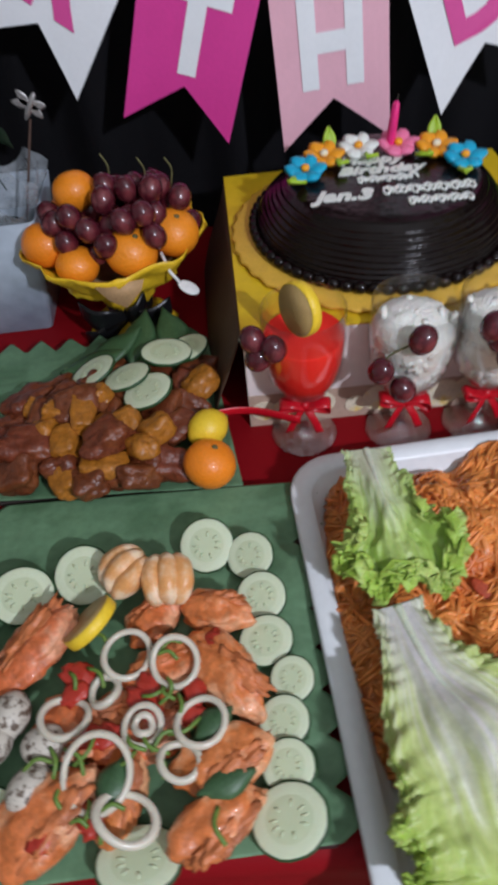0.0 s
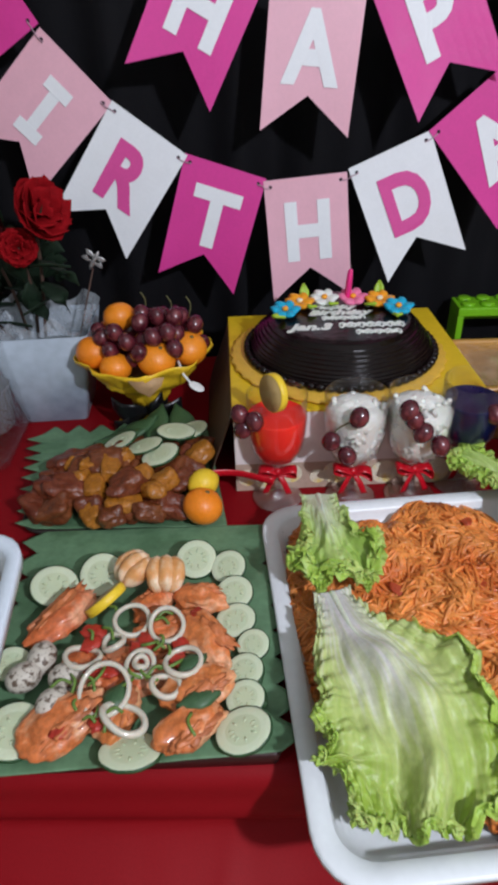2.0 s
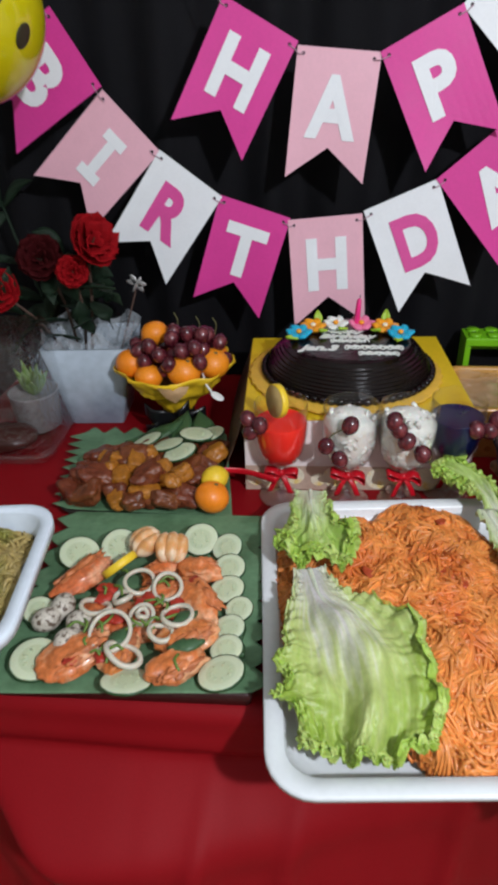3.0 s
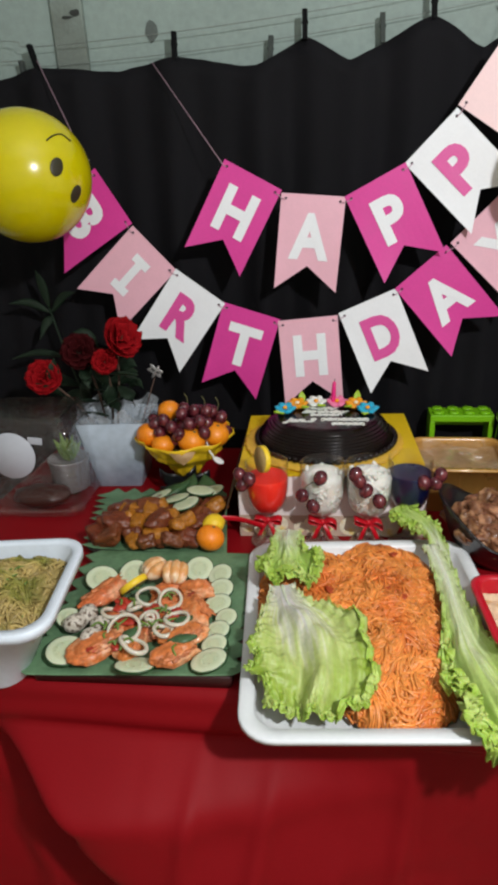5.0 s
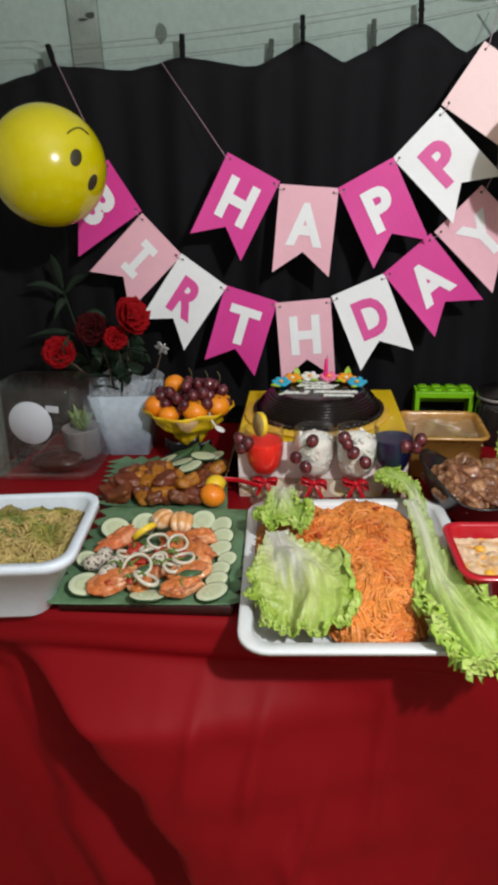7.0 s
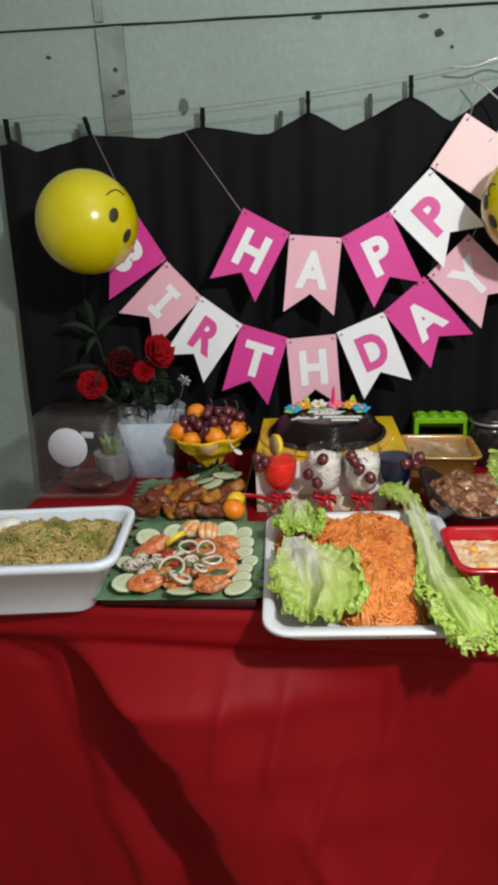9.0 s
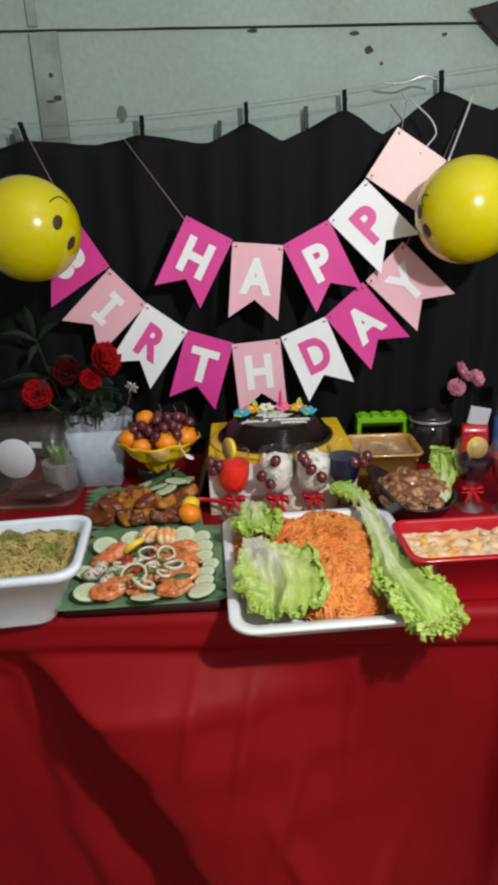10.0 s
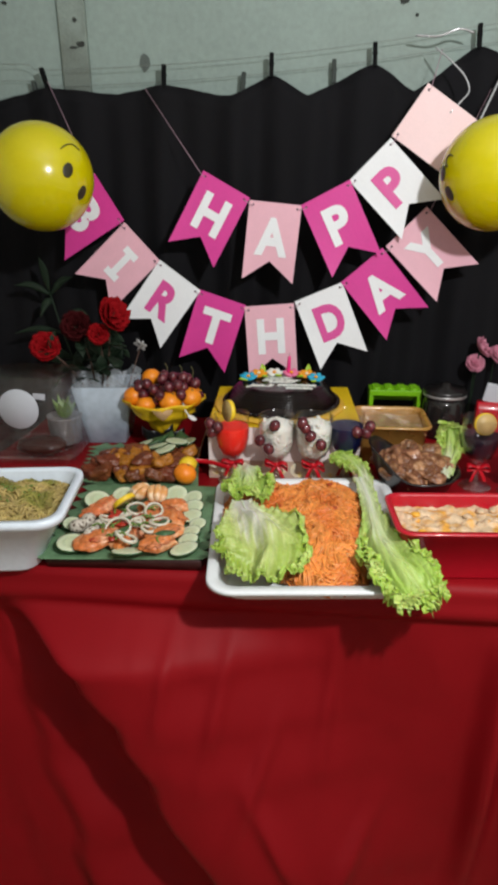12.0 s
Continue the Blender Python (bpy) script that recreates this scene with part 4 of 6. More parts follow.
def noodles():
    t = thing("noodle_heap", 0, 0, 0, label="heap of orange stir-fried noodles on a white tray", category="noodles")

    bed = sheet(90, 110, lambda u, v: (-0.012 + 0.31 * u, 0.165 + 0.40 * v, noodle_height(-0.012 + 0.31 * u, 0.165 + 0.40 * v) - 0.0002))
    bmesh.ops.delete(bed, geom=[v for v in bed.verts if mound(v.co.x, v.co.y) <= 0.002], context="VERTS")
    part("sauce_bed", bed, SAUCE, t, "orange sauce and noodles below")
    strands("noodle_tangle", noodle_height, lambda x, y: mound(x, y) > 0.004, 3000, 0.0019, 0.062, 3, NOODLE, t, "tangled orange noodle strands", (-0.0016, 0.0030), wig=0.8, span=((-0.01, 0.30), (0.17, 0.56)))
    for k in range(7):
        x, y = R.uniform(0.10, 0.27), R.uniform(0.25, 0.53)
        if mound(x, y) > 0.02:
            place(part("pepper_strip", blob(0.010, (1.5, 0.6, 0.2), 0.3, sub=3, seed=k), DULL_RED, t), pose(x, y, noodle_height(x, y) + 0.0008, R.uniform(-20, 20), R.uniform(-20, 20), R.uniform(0, 180)))


noodles()
leafy("lettuce_leaf", [(0.050, 0.394, 0.813), (0.062, 0.346, 0.821), (0.086, 0.296, 0.822), (0.099, 0.250, 0.810), (0.096, 0.216, 0.790)],
      [(0, 0.016), (0.20, 0.026), (0.42, 0.058), (0.62, 0.071), (0.84, 0.066), (1, 0.046)], LETTUCE_PALE, 0.0090, 1, "large pale-ribbed curly lettuce leaf lying on noodles", waves=8, curly=0.0042)
leafy("lettuce_leaf", [(0.048, 0.518, 0.824), (0.050, 0.476, 0.833), (0.056, 0.442, 0.828), (0.062, 0.416, 0.820)],
      [(0, 0.018), (0.4, 0.023), (0.62, 0.031), (0.84, 0.044), (1, 0.042)], LETTUCE, 0.0050, 2, "small curly lettuce leaf at the tray's far corner", waves=5, curly=0.0080)
leafy("lettuce_leaf", [(0.252, 0.510, 0.812), (0.262, 0.430, 0.812), (0.266, 0.345, 0.812), (0.276, 0.275, 0.808), (0.296, 0.220, 0.800), (0.314, 0.184, 0.788)],
      [(0, 0.012), (0.25, 0.015), (0.42, 0.022), (0.56, 0.040), (0.78, 0.050), (1, 0.044)], LETTUCE, 0.0100, 3, "long curly lettuce leaf hanging past the tray's edge", waves=9, curly=0.0115)
leafy("lettuce_leaf", [(0.268, 0.455, 0.806), (0.262, 0.520, 0.812), (0.248, 0.562, 0.816), (0.218, 0.594, 0.818)],
      [(0, 0.009), (0.4, 0.013), (0.7, 0.022), (1, 0.022)], LETTUCE, 0.005, 4, "curly lettuce leaf tip behind the noodles", waves=6, curly=0.008)

# ---- salmon platter ----


def salmon_platter():
    t = thing("salmon_platter", 0, 0, 0, label="dark platter lined with a saw-toothed banana leaf", category="platter")
    bm = loft([(0.122, 0.126, 0.006, 0.0), (0.124, 0.130, 0.006, 0.018), (0.122, 0.128, 0.006, 0.0195)], close_top=True)
    place(part("plate", bm, PLATTER_MAROON, t, "dark maroon flat tray"), pose(-0.126, 0.394, TZ + 0.0015, 0, 0, 2))
    zigzag(t, [(-0.246, 0.250), (0.002, 0.270), (-0.010, 0.531), (-0.252, 0.526)], TZ + 0.0225, (8, 9, 0), BANANA, 0.021)


salmon_platter()
PZ = TZ + 0.026
for x, y, r, lean, tilt, long in ((-0.214, 0.432, 0.026, 22, 10, 1.1), (-0.170, 0.446, 0.027, 30, 0, 1.0), (-0.078, 0.466, 0.0255, 24, -5, 1.0), (-0.045, 0.455, 0.022, 18, -15, 1.0), (-0.038, 0.421, 0.022, 14, -8, 1.0),
                                  (-0.036, 0.388, 0.021, 10, -10, 1.1), (-0.020, 0.361, 0.018, 12, -10, 1.0), (-0.027, 0.335, 0.019, 8, -10, 1.05), (-0.026, 0.309, 0.019, 8, -10, 1.05), (-0.027, 0.281, 0.024, 0, -12, 1.15),
                                  (-0.112, 0.264, 0.023, -14, 0, 1.3), (-0.206, 0.282, 0.029, 6, 6, 1.0), (-0.227, 0.343, 0.020, 14, 14, 1.0)):
    cucumber_slice(x, y, PZ + 0.006 + 0.2 * r * abs(math.sin(radians(lean))), r, lean, tilt, R.uniform(0, 12), "cucumber slices on the salmon platter", long=long)


def salmon_piece(x, y, z, a, length, width, seed, rz):
    t = thing("salmon_piece", x, y, z, rz, "glazed orange cooked salmon piece with browned edge", "salmon", "salmon pieces on the platter", rx=R.uniform(-8, 8), ry=a)
    bm = blob(1.0, (length / 2, width / 2, 0.0105), 0.30, 1.6, 4, seed)
    for v in bm.verts:
        k = v.co.x / (length / 2)
        v.co.y *= 1 - 0.35 * max(0, k)
        flake = abs(math.sin(v.co.x * 300 + 5 * noise.noise(v.co * 40 + Vector((seed, 0, 0)))))
        v.co.z += (0.0009 * flake + 0.0014 * noise.noise(v.co * 90 + Vector((0, seed, 0))) + 0.0004 * noise.noise(v.co * 260)) * (1 if v.co.z > 0 else 0)
        v.co.y += 0.002 * noise.noise(v.co * 110 + Vector((0, 0, seed)))
    part("flesh", bm, SALMON, t)
    edge = blob(1.0, (length / 3.0, width / 4.4, 0.0050), 0.7, 2.6, 4, seed + 20)
    for v in edge.verts:
        v.co.z += 0.0014 * noise.noise(v.co * 240)
    place(part("browned_edge", edge, SALMON_SEAR, t, "browned glaze"), pose(0.002, 0.006 * (-1) ** seed, 0.0062, 10 * (-1) ** seed, 0, 12))


for k, (x, y, ln, wd, rz, up) in enumerate(((-0.192, 0.390, 0.078, 0.036, 48, 0.008), (-0.165, 0.287, 0.072, 0.044, 38, 0.008), (-0.062, 0.362, 0.070, 0.040, -52, 0.008), (-0.062, 0.312, 0.060, 0.036, 20, 0.010),
                                            (-0.102, 0.370, 0.056, 0.034, 12, 0.004), (-0.068, 0.280, 0.060, 0.034, 30, 0.008), (-0.070, 0.408, 0.052, 0.030, -12, 0.008), (-0.128, 0.300, 0.060, 0.036, 75, 0.002),
                                            (-0.118, 0.335, 0.070, 0.050, 15, 0.000), (-0.160, 0.335, 0.056, 0.036, -30, 0.002), (-0.112, 0.410, 0.050, 0.03, 40, 0.002))):
    salmon_piece(x, y, PZ + 0.006 + up, R.uniform(-6, 6), ln, wd, k, rz)


def ring(x, y, z, r, tall, rx, ry, long=1.0):
    t = thing("onion_ring", x, y, z, R.uniform(0, 180), "translucent white raw onion ring", "onion ring", "onion rings on the salmon", rx=rx, ry=ry)
    th = 0.0038
    bm = lathe([(r - th, -tall / 2), (r - th * 0.2, -tall / 2), (r, 0), (r - th * 0.3, tall / 2), (r - th, tall / 2), (r - th * 1.2, 0), (r - th, -tall / 2)], 30, ripple=0.035, waves=2, caps=False)
    for v in bm.verts:
        v.co.x *= long
        v.co.z += 0.0012 * math.sin(2 * math.atan2(v.co.y, v.co.x))
    part("ring", bm, ONION, t)


for x, y, r, rx, ry, lg in ((-0.127, 0.376, 0.020, 14, 8, 1.0), (-0.095, 0.369, 0.020, 12, -8, 1.0), (-0.077, 0.331, 0.0195, 6, 6, 1.0), (-0.137, 0.305, 0.026, 4, -4, 1.0), (-0.113, 0.331, 0.016, 2, 4, 1.0), (-0.112, 0.331, 0.009, 2, 4, 1.0),
                            (-0.162, 0.338, 0.019, 10, 10, 1.0), (-0.139, 0.353, 0.013, -8, 6, 1.1), (-0.089, 0.310, 0.015, 6, -6, 1.1), (-0.118, 0.282, 0.018, 16, -8, 1.3)):
    ring(x, y, PZ + 0.0250 + R.uniform(-0.002, 0.002), r * 0.86, 0.0050, rx + R.uniform(-8, 8), ry + R.uniform(-8, 8), lg)
for x, y, rz in ((-0.210, 0.325, 30), (-0.200, 0.344, 80), (-0.174, 0.325, 10), (-0.179, 0.301, 60)):
    place(solo("quail_egg", blob(0.0122, (1.25, 1, 1), 0.03, sub=3), EGG, "small speckled quail egg on banana leaf", "egg", group="quail eggs"), pose(x, y, PZ + 0.015, 0, R.uniform(-20, 20), rz))


def lemon_slice(x, y, z, r, rx, ry, rz, label, group="lemon slices"):
    t = thing("lemon_slice", x, y, z, rz, label, "lemon slice", group, rx=rx, ry=ry)
    part("rind", lathe([(r * 0.94, -0.0043), (r * 0.985, -0.0038), (r, 0), (r * 0.985, 0.0038), (r * 0.94, 0.0043)], 30, caps=False), LEMON, t, "yellow rind")
    bm = lathe([(r * 0.02, -0.0038), (r * 0.94, -0.0042), (r * 0.95, 0.0), (r * 0.94, 0.0042), (r * 0.02, 0.0038)], 30)
    part("pulp", bm, PULP, t)
    return t


lemon_slice(-0.155, 0.400, PZ + 0.024, 0.021, -30, -38, 10, "cut lemon wedge lying on salmon")


def tangerine_segments(x, y, z, rz):
    t = thing("tangerine_half", x, y, z, rz, "peeled tangerine pulled into halves", "tangerine", "tangerines", rx=18)
    for s in (-1, 1):
        for k in range(3):
            a = radians(-38 + 38 * k)
            seg = blob(0.0185, (0.52, 1.0, 0.75), 0.10, sub=3, seed=k)
            m = pose(0.0145 * s, 0.002 * s, 0.008, 0, 14 * s, 24 * s) @ Matrix.Translation((0.012 * math.sin(a), 0, 0.009 * math.cos(a))) @ Matrix.Rotation(a, 4, "Y")
            place(part("segment", seg, SEGMENT, t), m)


tangerine_segments(-0.117, 0.436, PZ + 0.012, -22)


def garnish():
    for k in range(40):
        x, y = R.uniform(-0.165, -0.065), R.uniform(0.268, 0.385)
        if k % 3:
            a = R.uniform(0, TAU)
            l = R.uniform(0.010, 0.024)
            bm = tube(arc([(0, 0, 0), (l / 2 * math.cos(a), l / 2 * math.sin(a), 0.003), (l * math.cos(a + 0.4), l * math.sin(a + 0.4), 0)], 6), 0.0014, 6)
            place(solo("green_onion", bm, HERB, "chopped green onion piece over salmon", "herb", group="green onion pieces"), pose(x, y, PZ + 0.024))
        else:
            place(solo("pepper_piece", blob(0.0062, (1.6, 1.1, 0.4), 0.4, sub=3, seed=k), TOMATO, "small diced red pepper on salmon", "pepper", group="red pepper dice"), pose(x, y, PZ + 0.021, 0, 0, R.uniform(0, 180)))
    for x, y, rz, l in ((-0.020, 0.336, -60, 0.026), (-0.018, 0.312, -40, 0.024), (-0.022, 0.368, -50, 0.024), (-0.062, 0.298, 20, 0.036), (-0.070, 0.33, 40, 0.030), (-0.128, 0.300, 70, 0.030)):
        f = lambda u, v: ((u - 0.5) * l, (v - 0.5) * 0.02 * math.sin(math.pi * min(0.98, max(0.02, u))), 0.003 * math.sin(u * 3) - 0.004 * (2 * v - 1) ** 2)
        place(solid(solo("green_leaf_garnish", sheet(10, 6, f), LEAF_DARK, "dark green leaf garnish tucked under food", "leaf", group="leaf garnish"), 0.0008), pose(x, y, PZ + (0.006 if x > -0.05 else 0.024), 0, 0, rz))


garnish()

# ---- fried platter ----


def fried_platter():
    t = thing("fried_platter", 0, 0, 0, label="plate lined with a saw-toothed banana leaf", category="platter")
    bm = loft([(0.098, 0.088, 0.03, 0.0), (0.106, 0.096, 0.03, 0.014), (0.103, 0.093, 0.03, 0.0155)], close_top=True)
    place(part("plate", bm, PLATE_DARK, t, "dark flat tray"), pose(-0.188, 0.632, TZ + 0.0015, 0, 0, 4))
    zigzag(t, [(-0.268, 0.532), (-0.050, 0.532), (-0.085, 0.735), (-0.312, 0.728)], TZ + 0.0205, (9, 0, 7), BANANA, 0.022)


fried_platter()
FZ = TZ + 0.024


def lumpy(r, squash, rough, freq, seed):
    """A torn, crusty lump: a rough blob with facets and small craters."""
    bm = blob(r, squash, rough, freq, 4, seed)
    for v in bm.verts:
        n = v.co.normalized()
        v.co += n * (0.0012 * noise.noise(v.co * 110 + Vector((seed, 0, 0))) + 0.0005 * noise.noise(v.co * 300) - 0.0010 * max(0.0, noise.noise(v.co * 70 + Vector((0, seed, 0)))))
    return bm


def blocky(bm, half):
    """Push a lump towards a cut block with rounded corners."""
    for v in bm.verts:
        q = [abs(c) / h for c, h in zip(v.co, half)]
        two, six = sum(c * c for c in q) ** 0.5, sum(c ** 6 for c in q) ** (1 / 6)
        v.co *= 0.92 * (two / six) ** 0.8
    return bm


MEATS = [mesh_of("fried_chunk", blocky(lumpy(1.0, (0.026, 0.018, 0.0145), 0.28, 1.25, 40 + k), (0.026, 0.018, 0.0145)), FRIED) for k in range(5)]
CUBES = []
for k in range(4):
    bm = blocky(lumpy(1.0, (0.0145 + 0.002 * k, 0.0125, 0.0110), 0.20, 1.2, 70 + k), (0.0145 + 0.002 * k, 0.0125, 0.0110))
    CUBES.append(mesh_of("potato_cube", bm, POTATO))


def chunk(me, name, x, y, z, s, label, cat, group):
    ob = tagged(new(name, me), label, cat, group)
    ob.matrix_basis = pose(x, y, z, R.uniform(-30, 30), R.uniform(-30, 30), R.uniform(0, 180)) @ Matrix.Diagonal((s, s, s, 1))


for n, (x, y, z) in enumerate(((-0.256, 0.600, 0.012), (-0.226, 0.645, 0.014), (-0.245, 0.548, 0.012), (-0.150, 0.540, 0.012), (-0.112, 0.548, 0.012), (-0.100, 0.640, 0.016), (-0.205, 0.560, 0.012), (-0.252, 0.572, 0.016),
                               (-0.128, 0.560, 0.022), (-0.170, 0.600, 0.016), (-0.150, 0.625, 0.018), (-0.196, 0.650, 0.018), (-0.120, 0.600, 0.020), (-0.222, 0.600, 0.020), (-0.095, 0.612, 0.014), (-0.21, 0.625, 0.024),
                               (-0.09, 0.665, 0.014), (-0.14, 0.655, 0.014), (-0.232, 0.566, 0.026), (-0.180, 0.536, 0.014), (-0.136, 0.536, 0.016), (-0.268, 0.556, 0.010), (-0.248, 0.630, 0.016), (-0.162, 0.560, 0.036), (-0.106, 0.582, 0.020), (-0.192, 0.604, 0.034), (-0.176, 0.664, 0.016))):
    chunk(MEATS[n % 5], "fried_meat", x, y, FZ + z, R.uniform(0.70, 1.0), "dark brown fried meat chunk on banana leaf", "meat", "fried meat chunks")
for n, (x, y, z) in enumerate(((-0.234, 0.611, 0.026), (-0.200, 0.566, 0.028), (-0.170, 0.574, 0.030), (-0.200, 0.541, 0.012), (-0.120, 0.570, 0.034), (-0.178, 0.616, 0.034), (-0.145, 0.580, 0.028), (-0.165, 0.542, 0.020),
                               (-0.22, 0.582, 0.03), (-0.085, 0.630, 0.028), (-0.132, 0.552, 0.034), (-0.186, 0.590, 0.036), (-0.212, 0.596, 0.036))):
    chunk(CUBES[n % 4], "fried_potato", x, y, FZ + z, R.uniform(0.8, 1.1), "golden brown fried potato chunk among meat", "potato", "fried potato chunks")
for x, y, z, r, rx, ry in ((-0.186, 0.650, 0.032, 0.025, -2, -22), (-0.152, 0.636, 0.035, 0.024, -6, -14), (-0.130, 0.612, 0.038, 0.025, 4, -16), (-0.118, 0.668, 0.034, 0.026, -4, 5), (-0.098, 0.676, 0.031, 0.022, 4, -15)):
    cucumber_slice(x, y, FZ + z, r, rx, ry, 0, "cucumber slices on the fried platter", "cucumber slice leaning on fried meat", long=1.15)


def orange(x, y, z, r, name="tangerine", label="whole bright orange tangerine", group="tangerines"):
    t = thing(name, x, y, z, R.uniform(0, 360), label, "orange", group, rx=R.uniform(-25, 25), ry=R.uniform(-25, 25))
    bm = blob(r, (1, 1, 0.9), 0.03, 1.5, 3, R.random() * 9)
    for v in bm.verts:
        q = math.hypot(v.co.x, v.co.y) / r
        if v.co.z > 0:
            v.co.z -= 0.10 * r * math.exp(-(q / 0.22) ** 2)
    part("rind", bm, ORANGE, t)
    place(part("stem_button", blob(0.0028, (1, 1, 0.5), 0.2), STEM, t), pose(0, 0, r * 0.82))
    return t


orange(-0.076, 0.540, FZ + 0.019, 0.0225, label="whole tangerine resting on the fried platter")


def lemon(x, y, z):
    t = thing("lemon", x, y, z, 40, "small whole yellow lemon beside a tangerine", "lemon", rx=10)
    bm = blob(0.0165, (1.12, 1, 1), 0.03, 1.5, 3, 5)
    for v in bm.verts:
        k = abs(v.co.x) / 0.0185
        if k > 0.85:
            v.co.x *= 1 + 0.6 * (k - 0.85)
    part("rind", bm, LEMON, t)
    place(part("stem_button", blob(0.0025, (1, 1, 1), 0.2), STEM, t), pose(0.0195, 0, 0))


lemon(-0.078, 0.578, FZ + 0.022)
for x, y, rz in ((-0.175, 0.690, 35), (-0.150, 0.705, 80), (-0.115, 0.708, 110), (-0.19, 0.672, 10)):
    f = lambda u, v: ((u - 0.5) * 0.07, (v - 0.5) * 0.034 * math.sin(math.pi * min(0.98, max(0.02, u))), 0.014 * u - 0.004 * (2 * v - 1) ** 2)
    place(solid(solo("green_leaf_garnish", sheet(12, 6, f), LEAF_DARK, "dark green leaf garnish behind cucumber slices", "leaf", group="leaf garnish"), 0.0008), pose(x, y, FZ + 0.022, 0, 0, rz))

# ---- fruit bowl ----


def fruit_bowl(x, y):
    t = thing("fruit_bowl", x, y, TZ, 0, "footed bowl wrapped in yellow paper with black ribbon", "fruit bowl")
    part("foot", lathe([(0.044, 0), (0.046, 0.003), (0.030, 0.010), (0.020, 0.022), (0.018, 0.034)], 32), BLACK_BOWL, t, "dark foot")

    def f(u, v):
        a = TAU * u
        r = along(v, [(0, 0.020), (0.25, 0.034), (0.6, 0.068), (1, 0.090)])
        z = 0.030 + 0.091 * v ** 0.85
        crease = 0.004 * v * math.sin(9 * a + 2 * v) + 0.007 * v * noise.noise((3 * math.cos(a), 3 * math.sin(a), v * 5)) + 0.004 * noise.noise((9 * math.cos(a), 9 * math.sin(a), v * 12))
        return ((r + crease) * math.cos(a), (r + crease) * math.sin(a), z + 0.002 * v * math.sin(5 * a + 1))

    solid(part("yellow_wrap", sheet(72, 18, f), YELLOW_PAPER, t, "creased yellow paper"), 0.001)
    skirt = lambda u, v: ((0.020 + 0.026 * v + 0.005 * v * math.sin(8 * TAU * u)) * math.cos(TAU * u), (0.020 + 0.026 * v + 0.005 * v * math.sin(8 * TAU * u)) * math.sin(TAU * u), 0.032 - 0.028 * v)
    solid(part("paper_skirt", sheet(56, 6, skirt), YELLOW_PAPER, t, "yellow paper skirt"), 0.001)
    part("liner", lathe([(0.0, 0.066), (0.038, 0.070), (0.056, 0.088), (0.072, 0.108)], 32, caps=False), KRAFT, t, "kraft paper liner")
    kr = flat([(-0.022, 0), (0.024, 0.002), (0.020, -0.008), (0.004, -0.022), (-0.01, -0.014)], 0.0008)
    place(part("kraft_flap", kr, KRAFT, t, "folded kraft paper corner"), pose(0.016, -0.091, 0.116, -24, 0, 6))
    part("ribbon_band", lathe([(0.0225, 0.024), (0.025, 0.028), (0.026, 0.036), (0.0235, 0.041)], 32, caps=False), BLACK_SATIN, t, "black satin band")
    for s, ln, up in ((-1, 0.048, 0.014), (1, 0.05, 0.012), (-1, 0.05, -0.026), (1, 0.042, -0.028), (1, 0.024, 0.022)):
        g = lambda u, v: (s * ln * u, -0.028 - 0.012 * math.sin(math.pi * u), 0.032 + up * u + (v - 0.5) * (0.008 + 0.020 * math.sin(math.pi * min(1, u * 0.8))) + 0.003 * math.sin(7 * u))
        solid(part("bow_loop", sheet(12, 4, g), BLACK_SATIN, t, "black satin bow"), 0.0015)
    return t


BX, BY = -0.171, 0.792
fruit_bowl(BX, BY)
PILED = ((-0.060, -0.028, 0.876, 0.0245), (-0.028, -0.054, 0.866, 0.021), (0.026, -0.050, 0.874, 0.0255), (0.066, -0.024, 0.876, 0.0245), (-0.026, 0.000, 0.914, 0.0215), (0.056, 0.020, 0.872, 0.025), (-0.046, 0.036, 0.872, 0.026), (0.0, 0.052, 0.872, 0.026))
for dx, dy, z, r in PILED:
    orange(BX + dx, BY + dy, z, r, label="orange tangerine piled in a yellow bowl", group="tangerines in the bowl")


def grape_mesh():
    return mesh_of("grape", blob(1.0, (0.0115, 0.0115, 0.0135), 0.03, sub=3), GRAPE)


GRAPE_ME = grape_mesh()


def grape_bunch(x, y, z):
    t = thing("grape_bunch", x, y, z, 0, "bunch of shiny dark red grapes over oranges", "grapes")
    rr = random.Random(5)
    spots = []
    for k in range(2400):
        a, b, c = rr.uniform(-0.068, 0.066), rr.uniform(-0.052, 0.050), rr.uniform(-0.016, 0.040)
        lim = 1 - (a / 0.072) ** 2 - (b / 0.056) ** 2 - (max(c, 0) / 0.046) ** 2
        if lim < 0 or (b < -0.028 and c < 0.004 and abs(a - 0.0) > 0.022) or (a < -0.012 and c > 0.018 and b > -0.03):
            continue
        if any((a + 0.014 - p) ** 2 + (b - 0.012 - q) ** 2 + (c + 0.882 - s) ** 2 < (r + 0.001) ** 2 for p, q, s, r in PILED):
            continue
        if all((a - p) ** 2 + (b - q) ** 2 + (c - s) ** 2 > 0.0196 ** 2 for p, q, s in spots):
            spots.append((a, b, c))
    for p in spots:
        place(part("grape", GRAPE_ME, None, t), pose(*p, rr.uniform(-40, 40), rr.uniform(-40, 40), 0))
    for a, b, l in ((0.03, 0.0, 0.028), (0.055, 0.0, 0.026), (-0.005, 0.01, 0.03)):
        part("stalk", tube(arc([(a, b, 0.036), (a + 0.003, b, 0.036 + l * 0.6), (a - 0.002, b, 0.036 + l)], 6), 0.0009, 6), STEM, t)


grape_bunch(BX + 0.014, BY - 0.012, 0.882)


